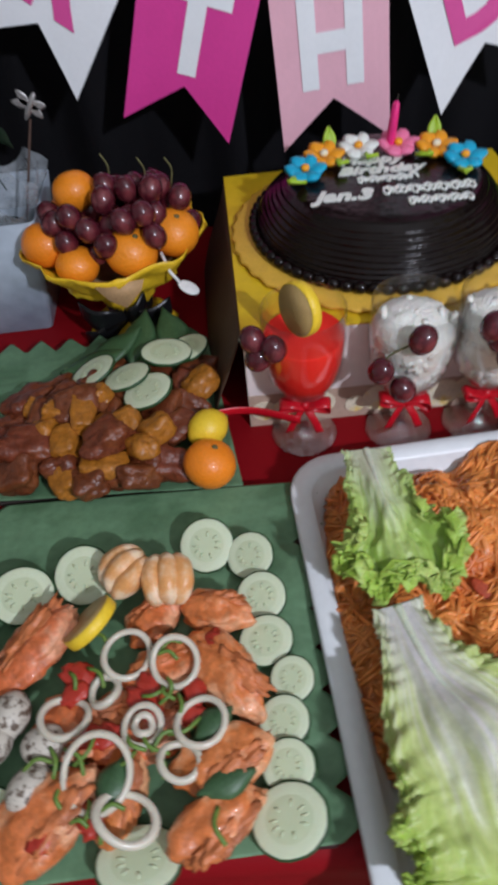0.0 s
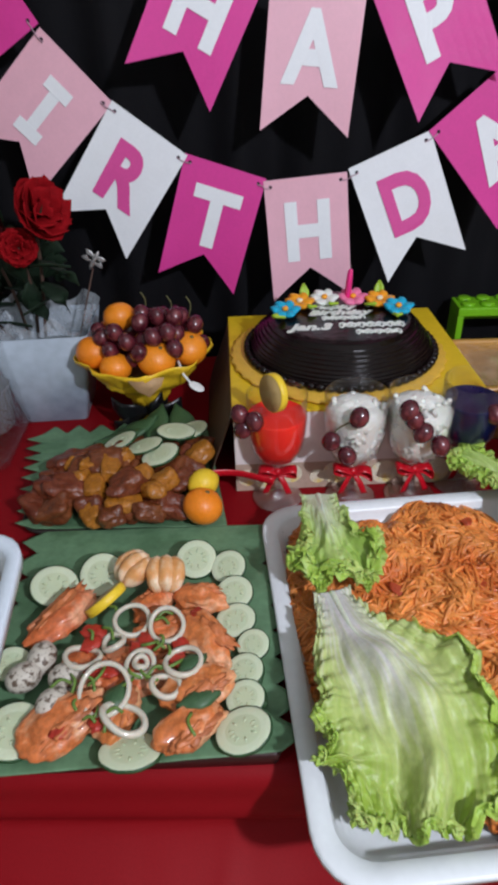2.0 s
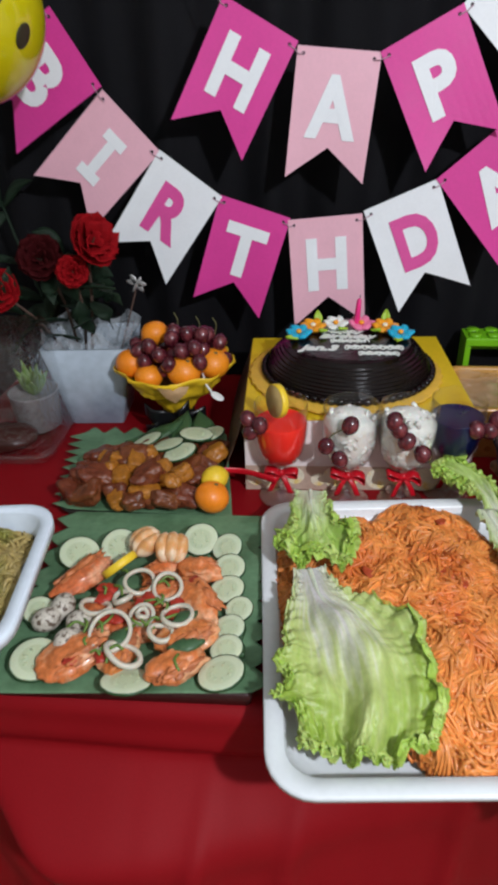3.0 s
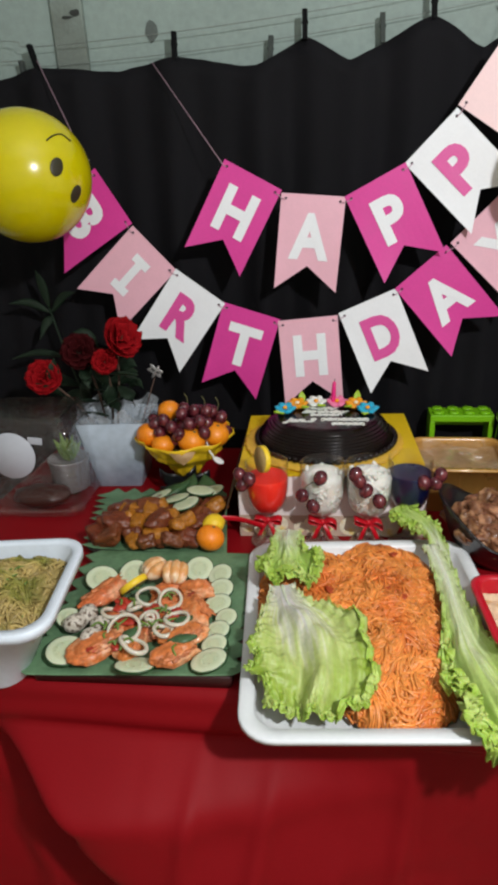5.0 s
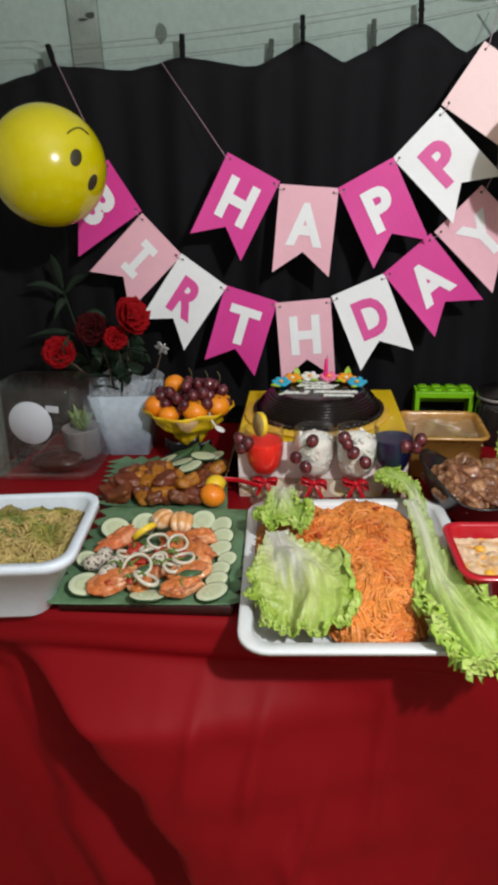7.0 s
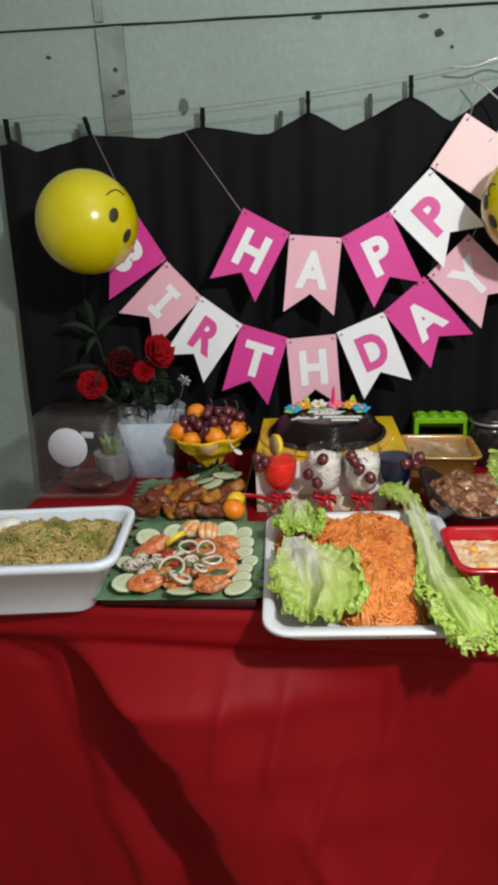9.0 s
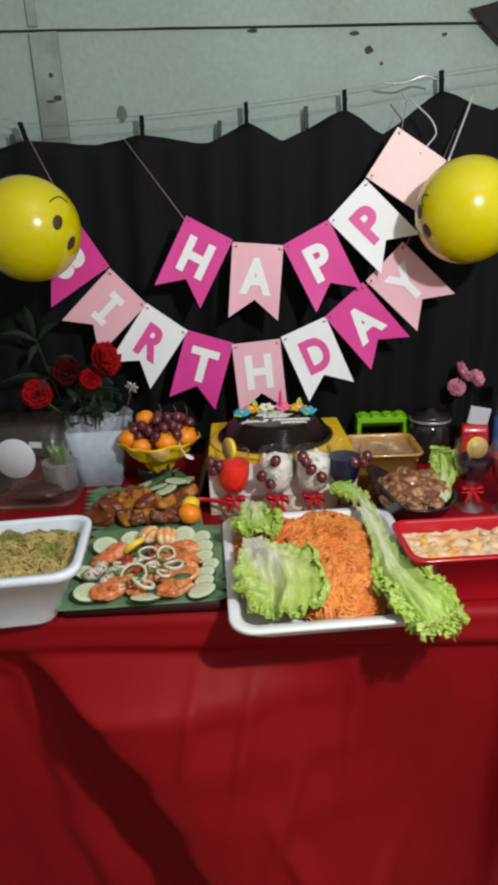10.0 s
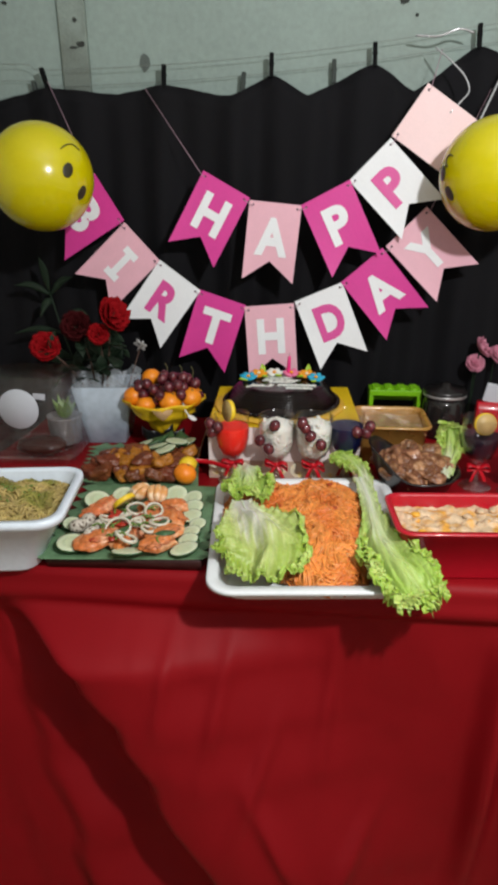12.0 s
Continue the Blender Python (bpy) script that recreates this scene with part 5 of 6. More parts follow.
def spoon(x, y, z):
    t = thing("spoon", x, y, z, -20, "small white plastic spoon stuck in the bowl", "spoon", rx=10, ry=24)
    bm = blob(1.0, (0.011, 0.007, 0.003), sub=3)
    for v in bm.verts:
        if v.co.z > 0:
            v.co.z *= 0.2
    part("bowl", bm, WHITE_GLOSS, t)
    part("handle", tube([(-0.009, 0, 0), (-0.022, 0.003, 0.004), (-0.038, 0.014, 0.010)], 0.0017, 8), WHITE_GLOSS, t)


spoon(BX + 0.078, BY - 0.074, 0.846)

# ---- flower pail and what stands in it ----


def paper_pail(x, y):
    t = thing("paper_pail", x, y, TZ, 4, "pale blue square paper bag holding flowers", "bag")
    part("bag", loft([(0.042, 0.042, 0.006, 0), (0.044, 0.044, 0.006, 0.003), (0.057, 0.053, 0.007, 0.07), (0.070, 0.061, 0.008, 0.140), (0.068, 0.059, 0.008, 0.1405), (0.056, 0.052, 0.007, 0.07), (0.042, 0.042, 0.006, 0.02)], close_top=True), BAG, t)

    def f(u, v):
        a = TAU * u
        k = 1 / max(abs(math.cos(a)), abs(math.sin(a)))
        k = min(k, 1.25)
        r = (0.055 + 0.016 * v + 0.005 * math.sin(13 * a) * v) * k * 0.98
        return (r * math.cos(a), r * 0.88 * math.sin(a), 0.106 + 0.052 * v + 0.010 * v * math.sin(9 * a) + 0.006 * v * noise.noise((a * 4, v, 0)))

    part("plastic_liner", sheet(90, 10, f), WRAP, t, "crinkled clear plastic wrap")
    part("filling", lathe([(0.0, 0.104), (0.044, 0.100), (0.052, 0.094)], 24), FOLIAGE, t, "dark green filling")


VX, VY = -0.342, 0.884
paper_pail(-0.316, 0.838)


def petals(rings, material, parent, spread=1.0):
    bm = bmesh.new()
    for n, (count, r, tilt, size) in enumerate(rings):
        for k in range(count):
            a = TAU * k / count + n * 0.7

            def f(u, v):
                w = size * math.sin(math.pi * (0.12 + 0.80 * u)) * (2 * v - 1) * 0.78
                l = size * u
                cup = 0.35 * size * (2 * v - 1) ** 2 + 0.25 * size * u * u
                p = Vector((r + l * math.cos(tilt) - cup * math.sin(tilt) * -0.4, w, l * math.sin(tilt) + cup * math.cos(tilt) * 0.6 + 0.06 * size * math.sin(9 * v + n)))
                return (p.x * math.cos(a) - p.y * math.sin(a), p.x * math.sin(a) + p.y * math.cos(a), p.z)

            merge(bm, sheet(6, 6, f))
    return solid(part("petals", bm, material, parent), 0.0006)


def blade(points, w, material, parent, name="leaf"):
    line = arc(points, 14)

    def f(u, v):
        k = round(u * 14)
        d = (line[min(k + 1, 14)] - line[max(k - 1, 0)]).normalized()
        side = d.cross(Vector((0.1, -1, 0.2))).normalized()
        s = 2 * v - 1
        return line[k] + side * s * w * math.sin(math.pi * min(0.97, max(0.03, u)) ** 0.8) + Vector((0, -0.2 * w * (1 - s * s), 0))

    return solid(part(name, sheet(14, 4, f), material, parent), 0.0007)


def rose(x, y, z, size, material, base, tilt, label):
    t = thing("rose", x, y, z, R.uniform(0, 90), label, "flower", "artificial red flowers", rx=tilt)
    petals(((3, 0.001, 1.35, size * 0.75), (3, size * 0.04, 1.05, size * 1.0), (5, size * 0.08, 0.7, size * 1.15), (5, size * 0.10, 0.3, size * 1.15)), material, t)
    inv = t.matrix_basis.inverted()
    top, b = Vector((0, 0, 0)), inv @ Vector(base)
    part("stem", tube(arc([top, top.lerp(b, 0.5) + Vector((0.006, 0.004, 0)), b], 10), 0.0022, 6), TWIG, t, "brown stem")
    for k in range(4):
        p = top.lerp(b, 0.16 + 0.17 * k)
        a = R.uniform(0, TAU)
        q = p + Vector((0.06 * math.cos(a), 0.05 * math.sin(a), 0.03))
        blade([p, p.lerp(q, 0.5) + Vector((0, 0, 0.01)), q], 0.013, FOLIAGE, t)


rose(-0.287, 0.806, 1.046, 0.031, ROSE, (VX + 0.02, VY - 0.04, 0.86), 66, "large red fabric rose on a dark stem")
rose(-0.312, 0.796, 1.008, 0.019, ROSE, (VX + 0.01, VY - 0.04, 0.86), 72, "small red fabric rosebud")
rose(-0.380, 0.846, 1.014, 0.028, ROSE_SHADED, (VX - 0.01, VY - 0.02, 0.86), 68, "dark red shaded fabric rose")
rose(-0.440, 0.806, 0.974, 0.027, ROSE, (VX - 0.02, VY - 0.05, 0.862), 64, "red fabric rose leaning over the bag")


def foliage():
    t = thing("leafy_stem", VX - 0.06, VY + 0.03, 0.86, 0, "dark green leafy stem with long pointed leaves", "plant")
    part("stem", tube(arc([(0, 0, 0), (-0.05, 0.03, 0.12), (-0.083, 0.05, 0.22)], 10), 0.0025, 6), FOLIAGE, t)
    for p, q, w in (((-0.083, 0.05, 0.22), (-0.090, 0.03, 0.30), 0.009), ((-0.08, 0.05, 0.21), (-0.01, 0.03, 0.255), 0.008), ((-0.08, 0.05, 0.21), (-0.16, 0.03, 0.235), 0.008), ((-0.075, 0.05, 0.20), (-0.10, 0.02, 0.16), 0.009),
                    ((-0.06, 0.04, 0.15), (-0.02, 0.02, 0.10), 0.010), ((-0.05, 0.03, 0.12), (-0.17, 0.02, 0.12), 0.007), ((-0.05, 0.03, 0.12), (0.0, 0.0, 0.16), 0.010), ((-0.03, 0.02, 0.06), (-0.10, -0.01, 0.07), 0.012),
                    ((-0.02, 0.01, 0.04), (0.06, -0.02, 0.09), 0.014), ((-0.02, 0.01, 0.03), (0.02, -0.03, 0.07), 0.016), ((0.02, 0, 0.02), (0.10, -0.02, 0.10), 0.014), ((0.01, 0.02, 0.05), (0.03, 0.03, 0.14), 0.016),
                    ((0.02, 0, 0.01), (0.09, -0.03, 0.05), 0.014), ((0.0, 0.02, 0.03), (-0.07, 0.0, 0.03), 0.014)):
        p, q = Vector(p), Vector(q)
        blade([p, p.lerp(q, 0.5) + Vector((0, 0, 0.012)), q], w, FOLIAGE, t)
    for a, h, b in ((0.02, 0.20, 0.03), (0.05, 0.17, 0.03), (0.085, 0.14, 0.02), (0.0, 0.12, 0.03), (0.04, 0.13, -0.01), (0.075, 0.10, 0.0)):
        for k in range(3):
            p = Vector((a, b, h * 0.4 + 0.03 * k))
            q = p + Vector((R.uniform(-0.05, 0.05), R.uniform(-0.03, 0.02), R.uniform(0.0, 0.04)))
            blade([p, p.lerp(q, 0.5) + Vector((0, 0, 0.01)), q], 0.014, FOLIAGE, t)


foliage()


def dragonfly_pick():
    t = thing("dragonfly_pick", -0.268, 0.832, 0.868, 0, "silvery dragonfly decoration on a thin stick", "decoration")
    part("stick", tube([(0, 0, 0), (0.030, 0.022, 0.092)], 0.0012, 6), TWIG, t)
    place(part("body", blob(1.0, (0.0035, 0.0035, 0.015), sub=2), SILVER, t), pose(0.034, 0.020, 0.104, 0, 34, 0))
    for s, a in ((-1, 20), (1, 20), (-1, -25), (1, -25)):
        f = lambda u, v: (s * 0.020 * u, 0, (v - 0.5) * 0.009 * math.sin(math.pi * min(0.98, 0.15 + 0.8 * u)) + 0.002 * u)
        place(solid(part("wing", sheet(6, 4, f), SILVER, t), 0.0006), pose(0.034, 0.018, 0.106, 0, 34 - a * s, 0) @ Matrix.Diagonal((0.8, 1, 1, 1)))


dragonfly_pick()

# ---- clear case with a potted succulent ----


def plastic_case(x, y):
    t = thing("clear_plastic_case", x, y, TZ, 2, "clear plastic case with a blank round sticker", "plastic case")
    part("base", loft([(0.092, 0.068, 0.02, 0), (0.098, 0.074, 0.022, 0.004), (0.098, 0.074, 0.022, 0.016), (0.092, 0.068, 0.02, 0.017)], close_top=True), CLEAR, t, "clear base")
    part("lid", loft([(0.099, 0.075, 0.022, 0.012), (0.098, 0.074, 0.022, 0.03), (0.092, 0.068, 0.024, 0.18), (0.086, 0.062, 0.024, 0.190)], close_bottom=False, close_top=True), CLEAR, t, "clear domed lid")
    part("rim_bead", loft([(0.1, 0.076, 0.022, 0.014), (0.1025, 0.0785, 0.023, 0.016), (0.1, 0.076, 0.022, 0.018)], close_bottom=False), CLEAR, t)
    s = part("round_sticker", lathe([(0.043, 0), (0.0432, 0.0005), (0.043, 0.0008)], 40), STICKER, t, "blank white round sticker")
    place(s, pose(-0.006, -0.0745, 0.126, 88, 0, 0))
    place(part("tape", box(0.026, 0.0008, 0.013, bevel=0.0002), STICKER, t, "small strip of white tape"), pose(0.040, -0.0735, 0.147, 0, 6, 0))


plastic_case(-0.448, 0.732)


def succulent(x, y):
    t = thing("potted_succulent", x, y, TZ + 0.018, 0, "small succulent in a whitish pot inside the case", "plant pot")
    part("pot", lathe([(0.030, 0), (0.034, 0.004), (0.038, 0.06), (0.040, 0.064), (0.036, 0.064), (0.034, 0.056), (0, 0.055)], 28), POT, t, "whitish ribbed pot")
    for k in range(16):
        a, l = TAU * k * 0.382, 0.016 + 0.012 * (k % 3) / 2
        p = Vector((0, 0, 0.056))
        q = p + Vector((l * math.cos(a), l * math.sin(a), 0.022 + 0.002 * (16 - k)))
        blade([p, p.lerp(q, 0.5), q], 0.007, HERB, t)


succulent(-0.395, 0.755)
place(solo("dark_bun", blob(1.0, (0.055, 0.035, 0.018), 0.12, sub=3), DARK_BROWN, "dark chocolate pastry inside the clear case", "pastry"), pose(-0.425, 0.688, TZ + 0.034))

# ---- tub of pasta ----


def pasta_tub():
    t = thing("pasta_tub", -0.394, 0.322, TZ + 0.0012, 8, "bluish-white rectangular plastic food tub", "food tub")
    part("dish", container(0.168, 0.100, 0.032, 0.090, taper=0.78, taper_y=0.93, wall=0.004, lip=0.008, lip_h=0.012), BLUE_WHITE, t)
    part("foot_rim", loft([(0.120, 0.080, 0.02, -0.001), (0.124, 0.084, 0.02, 0.004)]), BLUE_WHITE, t)


pasta_tub()


def pasta():
    t = thing("pasta_heap", -0.394, 0.322, 0, 8, label="olive and beige noodles with chopped herbs in tub", category="noodles")
    top = lambda x, y: TZ + 0.064 + 0.020 * max(0, 1 - ((x - 0.02) / 0.17) ** 2 - ((y - 0.01) / 0.12) ** 2) + 0.010 * noise.noise((x * 32, y * 32, 2)) + 0.005 * noise.noise((x * 80, y * 80, 2))
    inside = lambda x, y: abs(x) < 0.150 and abs(y) < 0.084
    part("sauce_bed", sheet(60, 40, lambda u, v: (-0.154 + 0.308 * u, -0.088 + 0.176 * v, top(-0.154 + 0.308 * u, -0.088 + 0.176 * v) - 0.0005)), PASTA, t)
    strands("noodle_tangle", top, inside, 1000, 0.0021, 0.060, 8, PASTA, t, "tangled olive-beige noodles", (-0.002, 0.0035), wig=0.9, span=((-0.15, 0.15), (-0.085, 0.085)))
    bm = bmesh.new()
    for k in range(100):
        x, y = R.gauss(0.03, 0.045), R.gauss(0.01, 0.03)
        if inside(x, y):
            a, l = R.uniform(0, TAU), R.uniform(0.005, 0.011)
            z = top(x, y) + 0.0035
            tube([(x, y, z), (x + l * math.cos(a), y + l * math.sin(a), z + R.uniform(-0.001, 0.002))], 0.0013, 5, bm)
    part("herb_bits", bm, HERB, t, "chopped green herbs")["kind"] = "stuff"
    for x, y, rz in ((-0.045, 0.060, 20), (-0.062, 0.045, 70)):
        place(part("egg_half", blob(0.019, (1.2, 0.9, 0.6), 0.05, sub=3), EGG_WHITE, t, "white boiled egg half"), pose(x, y, top(x, y) + 0.006, 0, 0, rz))


pasta()

# ---- cake box and cake ----
CX, CY, CTOP = 0.096, 0.772, 0.866


def cake_box():
    t = thing("cake_box", 0.102, 0.768, TZ + 0.0012, 3, "flattened yellow and white cardboard cake box", "cake box")
    h = CTOP - 0.002 - TZ - 0.0012
    part("carton", box(0.304, 0.284, h - 0.002, 0, 0, 0, bevel=0.0015), BOX_WHITE, t, "pinkish-white printed carton", smooth=False)
    part("lid", box(0.306, 0.286, 0.0026, 0, 0, h - 0.0024, bevel=0.0008), BOX_YELLOW, t, "bright yellow top", smooth=False)
    bm = flat([(-0.152, 0.0), (0.152, 0.0), (0.152, 0.036), (-0.152, 0.040)], 0.0006)
    bmesh.ops.translate(bm, vec=(0, -0.1421, 0.0005), verts=bm.verts)
    part("printed_band", bm, BOX_TAN, t, "tan printed band", smooth=False)
    for x, r in ((-0.138, 0.012), (-0.116, 0.015), (-0.084, 0.013), (-0.052, 0.010), (-0.030, 0.016), (-0.006, 0.013), (0.030, 0.017), (0.052, 0.014), (0.092, 0.019), (0.124, 0.013), (0.140, 0.011)):
        place(part("printed_scallop", lathe([(r, 0), (r, 0.0008)], 18), CREAM, t, "cream printed scallop", smooth=False), pose(x, -0.1428, 0.021 - 0.003 * math.sin(x * 90), 90, 0, 0))
    # Sloping sheet added to fill the dark strip left of the box.
    slant = lambda u, v: (-0.1535 - 0.034 * u - 0.004 * math.sin(3 * u), -0.138 + 0.270 * v, h - 0.003 - (h - 0.006) * u ** 0.8 + 0.002 * noise.noise((u * 4, v * 6, 0)))
    solid(part("side_sheet", sheet(12, 20, slant), BOX_BROWN, t, "dark brown sheet sloping down the box's left side"), 0.0012)
    place(part("price_label", box(0.030, 0.0008, 0.016), STICKER, t, "white label", smooth=False), pose(0.135, -0.1426, h - 0.022))


cake_box()
solo("cake_board", lathe([(0.138, 0), (0.1405, 0.001), (0.1405, 0.0028), (0.138, 0.004)], 120, ripple=0.012, waves=40), GOLD_BOARD, "round gold card with a scalloped edge", "cake board").location = (CX - 0.004, CY - 0.004, CTOP)


def cake():
    t = thing("chocolate_cake", CX, CY, CTOP + 0.004, 0, "round glossy chocolate cake with icing flowers", "cake")
    prof = [(0.0, 0.0), (0.118, 0.0), (0.121, 0.004)]
    for k in range(49):
        q = k / 48
        prof += [(0.1185 - 0.027 * q ** 1.8 + 0.0010 * math.sin(TAU * 8.5 * q), 0.006 + 0.036 * q)]
    prof += [(0.0900, 0.0440), (0.0875, 0.0455), (0.083, 0.0464), (0.074, 0.0467), (0.0, 0.0467)]
    body = lathe(prof, 96)
    for v in body.verts:
        v.co += Vector((v.co.x, v.co.y, 0)) * 0.018 * noise.noise((v.co.x * 22, v.co.y * 22, v.co.z * 60)) * (1 if v.co.z < 0.045 else 0)
    part("body", body, CHOC, t, "dark chocolate icing combed in ridges")
    bead = mesh_of("icing_bead", blob(1.0, (0.0058, 0.0066, 0.0056), 0.1, sub=2), CHOC)
    for k in range(64):
        a = TAU * k / 64
        place(part("icing_bead", bead, None, t), pose(0.1225 * math.cos(a), 0.1225 * math.sin(a), 0.005, 0, 0, math.degrees(a)))
    # piped writing on the top
    text(t, "Happy", 0.0, -0.038, 0.030, 0.064, 0.021)
    text(t, "Birthday", 0.0, -0.042, 0.009, 0.084, 0.020)
    bar(t, -0.026, 0.026, -0.012, 0.014)
    text(t, "Jan.3", 0.0, -0.072, -0.036, 0.058, 0.024)
    bar(t, -0.006, 0.074, -0.035, 0.018)
    bar(t, 0.012, 0.066, -0.056, 0.015)
    for x, y, r, m in ((-0.072, 0.014, 0.0172, ICING_BLUE), (-0.052, 0.046, 0.0172, ICING_ORANGE), (-0.018, 0.060, 0.0168, ICING_WHITE), (0.020, 0.060, 0.0176, ICING_PINK), (0.054, 0.048, 0.0172, ICING_ORANGE), (0.074, 0.016, 0.0172, ICING_BLUE)):
        flower(t, x, y, r, m)
    for x, y, a, up in ((-0.044, 0.064, 100, 0.019), (0.056, 0.070, 80, 0.019), (-0.074, -0.004, 215, 0.006), (0.070, -0.004, 260, 0.006), (0.036, 0.040, 300, 0.006), (-0.004, 0.046, 240, 0.006), (-0.034, 0.036, 250, 0.006)):
        d = Vector((math.cos(radians(a)), math.sin(radians(a)), 0))
        flat_leaf = lambda u, v: d * 0.018 * u * (0.45 if up > 0.015 else 1.0) + Vector((-d.y, d.x, 0)) * (2 * v - 1) * 0.0065 * math.sin(math.pi * min(0.97, 0.2 + 0.78 * u)) + Vector((0, 0, 0.003 + up * u + 0.003 * abs(2 * v - 1)))
        bm = sheet(8, 6, flat_leaf)
        place(solid(part("icing_leaf", bm, ICING_GREEN, t, "lime green icing leaf"), 0.003), pose(x, 0.84 * y - 0.008, 0.0460))


def flower(t, x, y, r, m):
    bm = bmesh.new()
    for k in range(6):
        a = TAU * k / 6
        q = blob(r * 0.55, (1.1, 0.9, 0.45), 0.35, 2.6, sub=2, seed=k)
        bmesh.ops.rotate(q, cent=(0, 0, 0), matrix=Matrix.Rotation(a, 3, "Z") @ Matrix.Rotation(radians(-25), 3, "Y"), verts=q.verts)
        bmesh.ops.translate(q, vec=(r * 0.55 * math.cos(a), r * 0.55 * math.sin(a), 0.005), verts=q.verts)
        merge(bm, q)
    f = place(part("icing_flower", bm, m, t, m.name.replace("_icing", "") + " icing flower"), pose(x, 0.84 * y - 0.008, 0.0480, 12, 0, 0))
    place(part("centre", blob(0.0042, (1, 1, 0.8), 0.1), ICING_ORANGE if m is not ICING_ORANGE else CREAM, f), pose(0, 0, 0.009))


def text(t, words, y, x0, yy, w, h):
    me = letter_mesh(words, w, h, ICING_WHITE, 0.35)
    ob = part("piped_lettering", me, ICING_WHITE, t, "white piped lettering " + words)
    for v in ob.data.vertices:
        v.co.y *= 2.5
    place(ob, pose(x0 + w / 2, yy - 0.004, 0.0472, -90, 0, 0))


def bar(t, x0, x1, y, h):
    n = int(1400 * (x1 - x0))
    pts = [(x0 + (x1 - x0) * k / n + 0.22 * h * math.sin(k * 0.9), y + 0.42 * h * math.cos(k * 0.9) * (0.65 + 0.35 * math.sin(k * 0.37)), 0.0477) for k in range(n + 1)]
    part("piped_scroll", tube(pts, 0.0012, 6), ICING_WHITE, t, "white piped icing scroll")


cake()


def candle(x, y, z):
    t = thing("birthday_candle", x, y, z, 0, "hot pink twisted candle standing on the cake", "candle", ry=4)
    bm = lathe([(0.0042, 0), (0.0045, 0.002), (0.0042, 0.03), (0.0034, 0.044), (0.0012, 0.047)], 10)
    for v in bm.verts:
        a = math.atan2(v.co.y, v.co.x)
        k = 1 + 0.16 * math.sin(3 * a + v.co.z * 420)
        v.co.x, v.co.y = v.co.x * k, v.co.y * k
    part("wax", bm, CANDLE, t)
    part("wick", tube([(0, 0, 0.046), (0.0005, 0, 0.052)], 0.0006, 5), INK, t)


candle(CX + 0.012, CY + 0.042, CTOP + 0.050)

# ---- goblets ----


def goblet(x, y, rz, fill, level, label, bowl=0.0325, tall=0.145, heap=False):
    t = thing("goblet", x, y, TZ + 0.0008, rz, label, "glass", "stemmed party glasses")
    k = bowl / 0.0325
    b0 = 0.056
    foot = [(0.030, 0.0), (0.031, 0.0012), (0.029, 0.0028), (0.012, 0.006), (0.0048, 0.012), (0.0042, 0.030), (0.0055, 0.046), (0.009 * k, b0 - 0.003)]
    part("stem_and_foot", lathe(foot, 40), THICK_GLASS, t, "clear glass stem and round foot")
    outer = foot[:7] + [(0.012 * k, b0 - 0.002), (0.0235 * k, b0 + 0.008), (0.0302 * k, b0 + 0.022), (0.0335 * k, b0 + 0.040), (0.0348 * k, b0 + 0.060), (0.0342 * k, tall)]
    inner = [(r - 0.0013, z) for r, z in outer[8:]][::-1]
    part("glass", lathe([(0.0, b0 - 0.003)] + outer[7:] + [(0.0337 * k, tall + 0.0006)] + inner + [(0.010 * k, b0 + 0.002), (0.0, b0)], 40), GOBLET, t, "clear glass bowl")
    top = level
    rows = [(r - (0.0030 if heap else 0.0016), z) for r, z in outer[8:] if z < top - 0.002]
    f = along(top, [(z, r) for r, z in outer[8:]]) - 0.0018
    prof = [(0.0, b0 + 0.0012), (0.0095 * k, b0 + 0.0035)] + rows + [(f, top)]
    prof += [(0.8 * f, top + 0.008), (0.4 * f, top + 0.013), (0.0, top + 0.015)] if heap else [(f * 0.99, top + 0.0003), (f * 0.97, top + 0.0003), (0.0, top + 0.0003)]
    bm = lathe(prof, 36)
    if heap:
        for v in bm.verts:
            if v.co.z > top - 0.001:
                v.co += Vector((0, 0, 0.003 * noise.noise(v.co * 160)))
    part("filling", bm, fill, t, "creamy white macaroni salad" if heap else "coloured drink")
    if heap:
        bits = bmesh.new()
        rr = random.Random(int(x * 1000))
        for n in range(150):
            a, z = rr.uniform(0, TAU), rr.uniform(b0 + 0.01, top + 0.006)
            rad = (along(z, [(q, r) for r, q in outer[8:]]) - 0.0046) if z < top else rr.uniform(0, f - 0.004)
            c = Vector((rad * math.cos(a), rad * math.sin(a), z if z < top else top + 0.010))
            d = Vector((rr.uniform(-1, 1), rr.uniform(-1, 1), rr.uniform(-1, 1))).normalized() * 0.005
            d -= Vector((c.x, c.y, 0)).normalized() * d.dot(Vector((c.x, c.y, 0)).normalized()) if rad > 0.004 else Vector()
            tube([c - d, c + Vector((0, 0, 0.001)), c + d], 0.0030, 6, bits)
        part("macaroni", bits, MACARONI, t)["kind"] = "stuff"
    return t


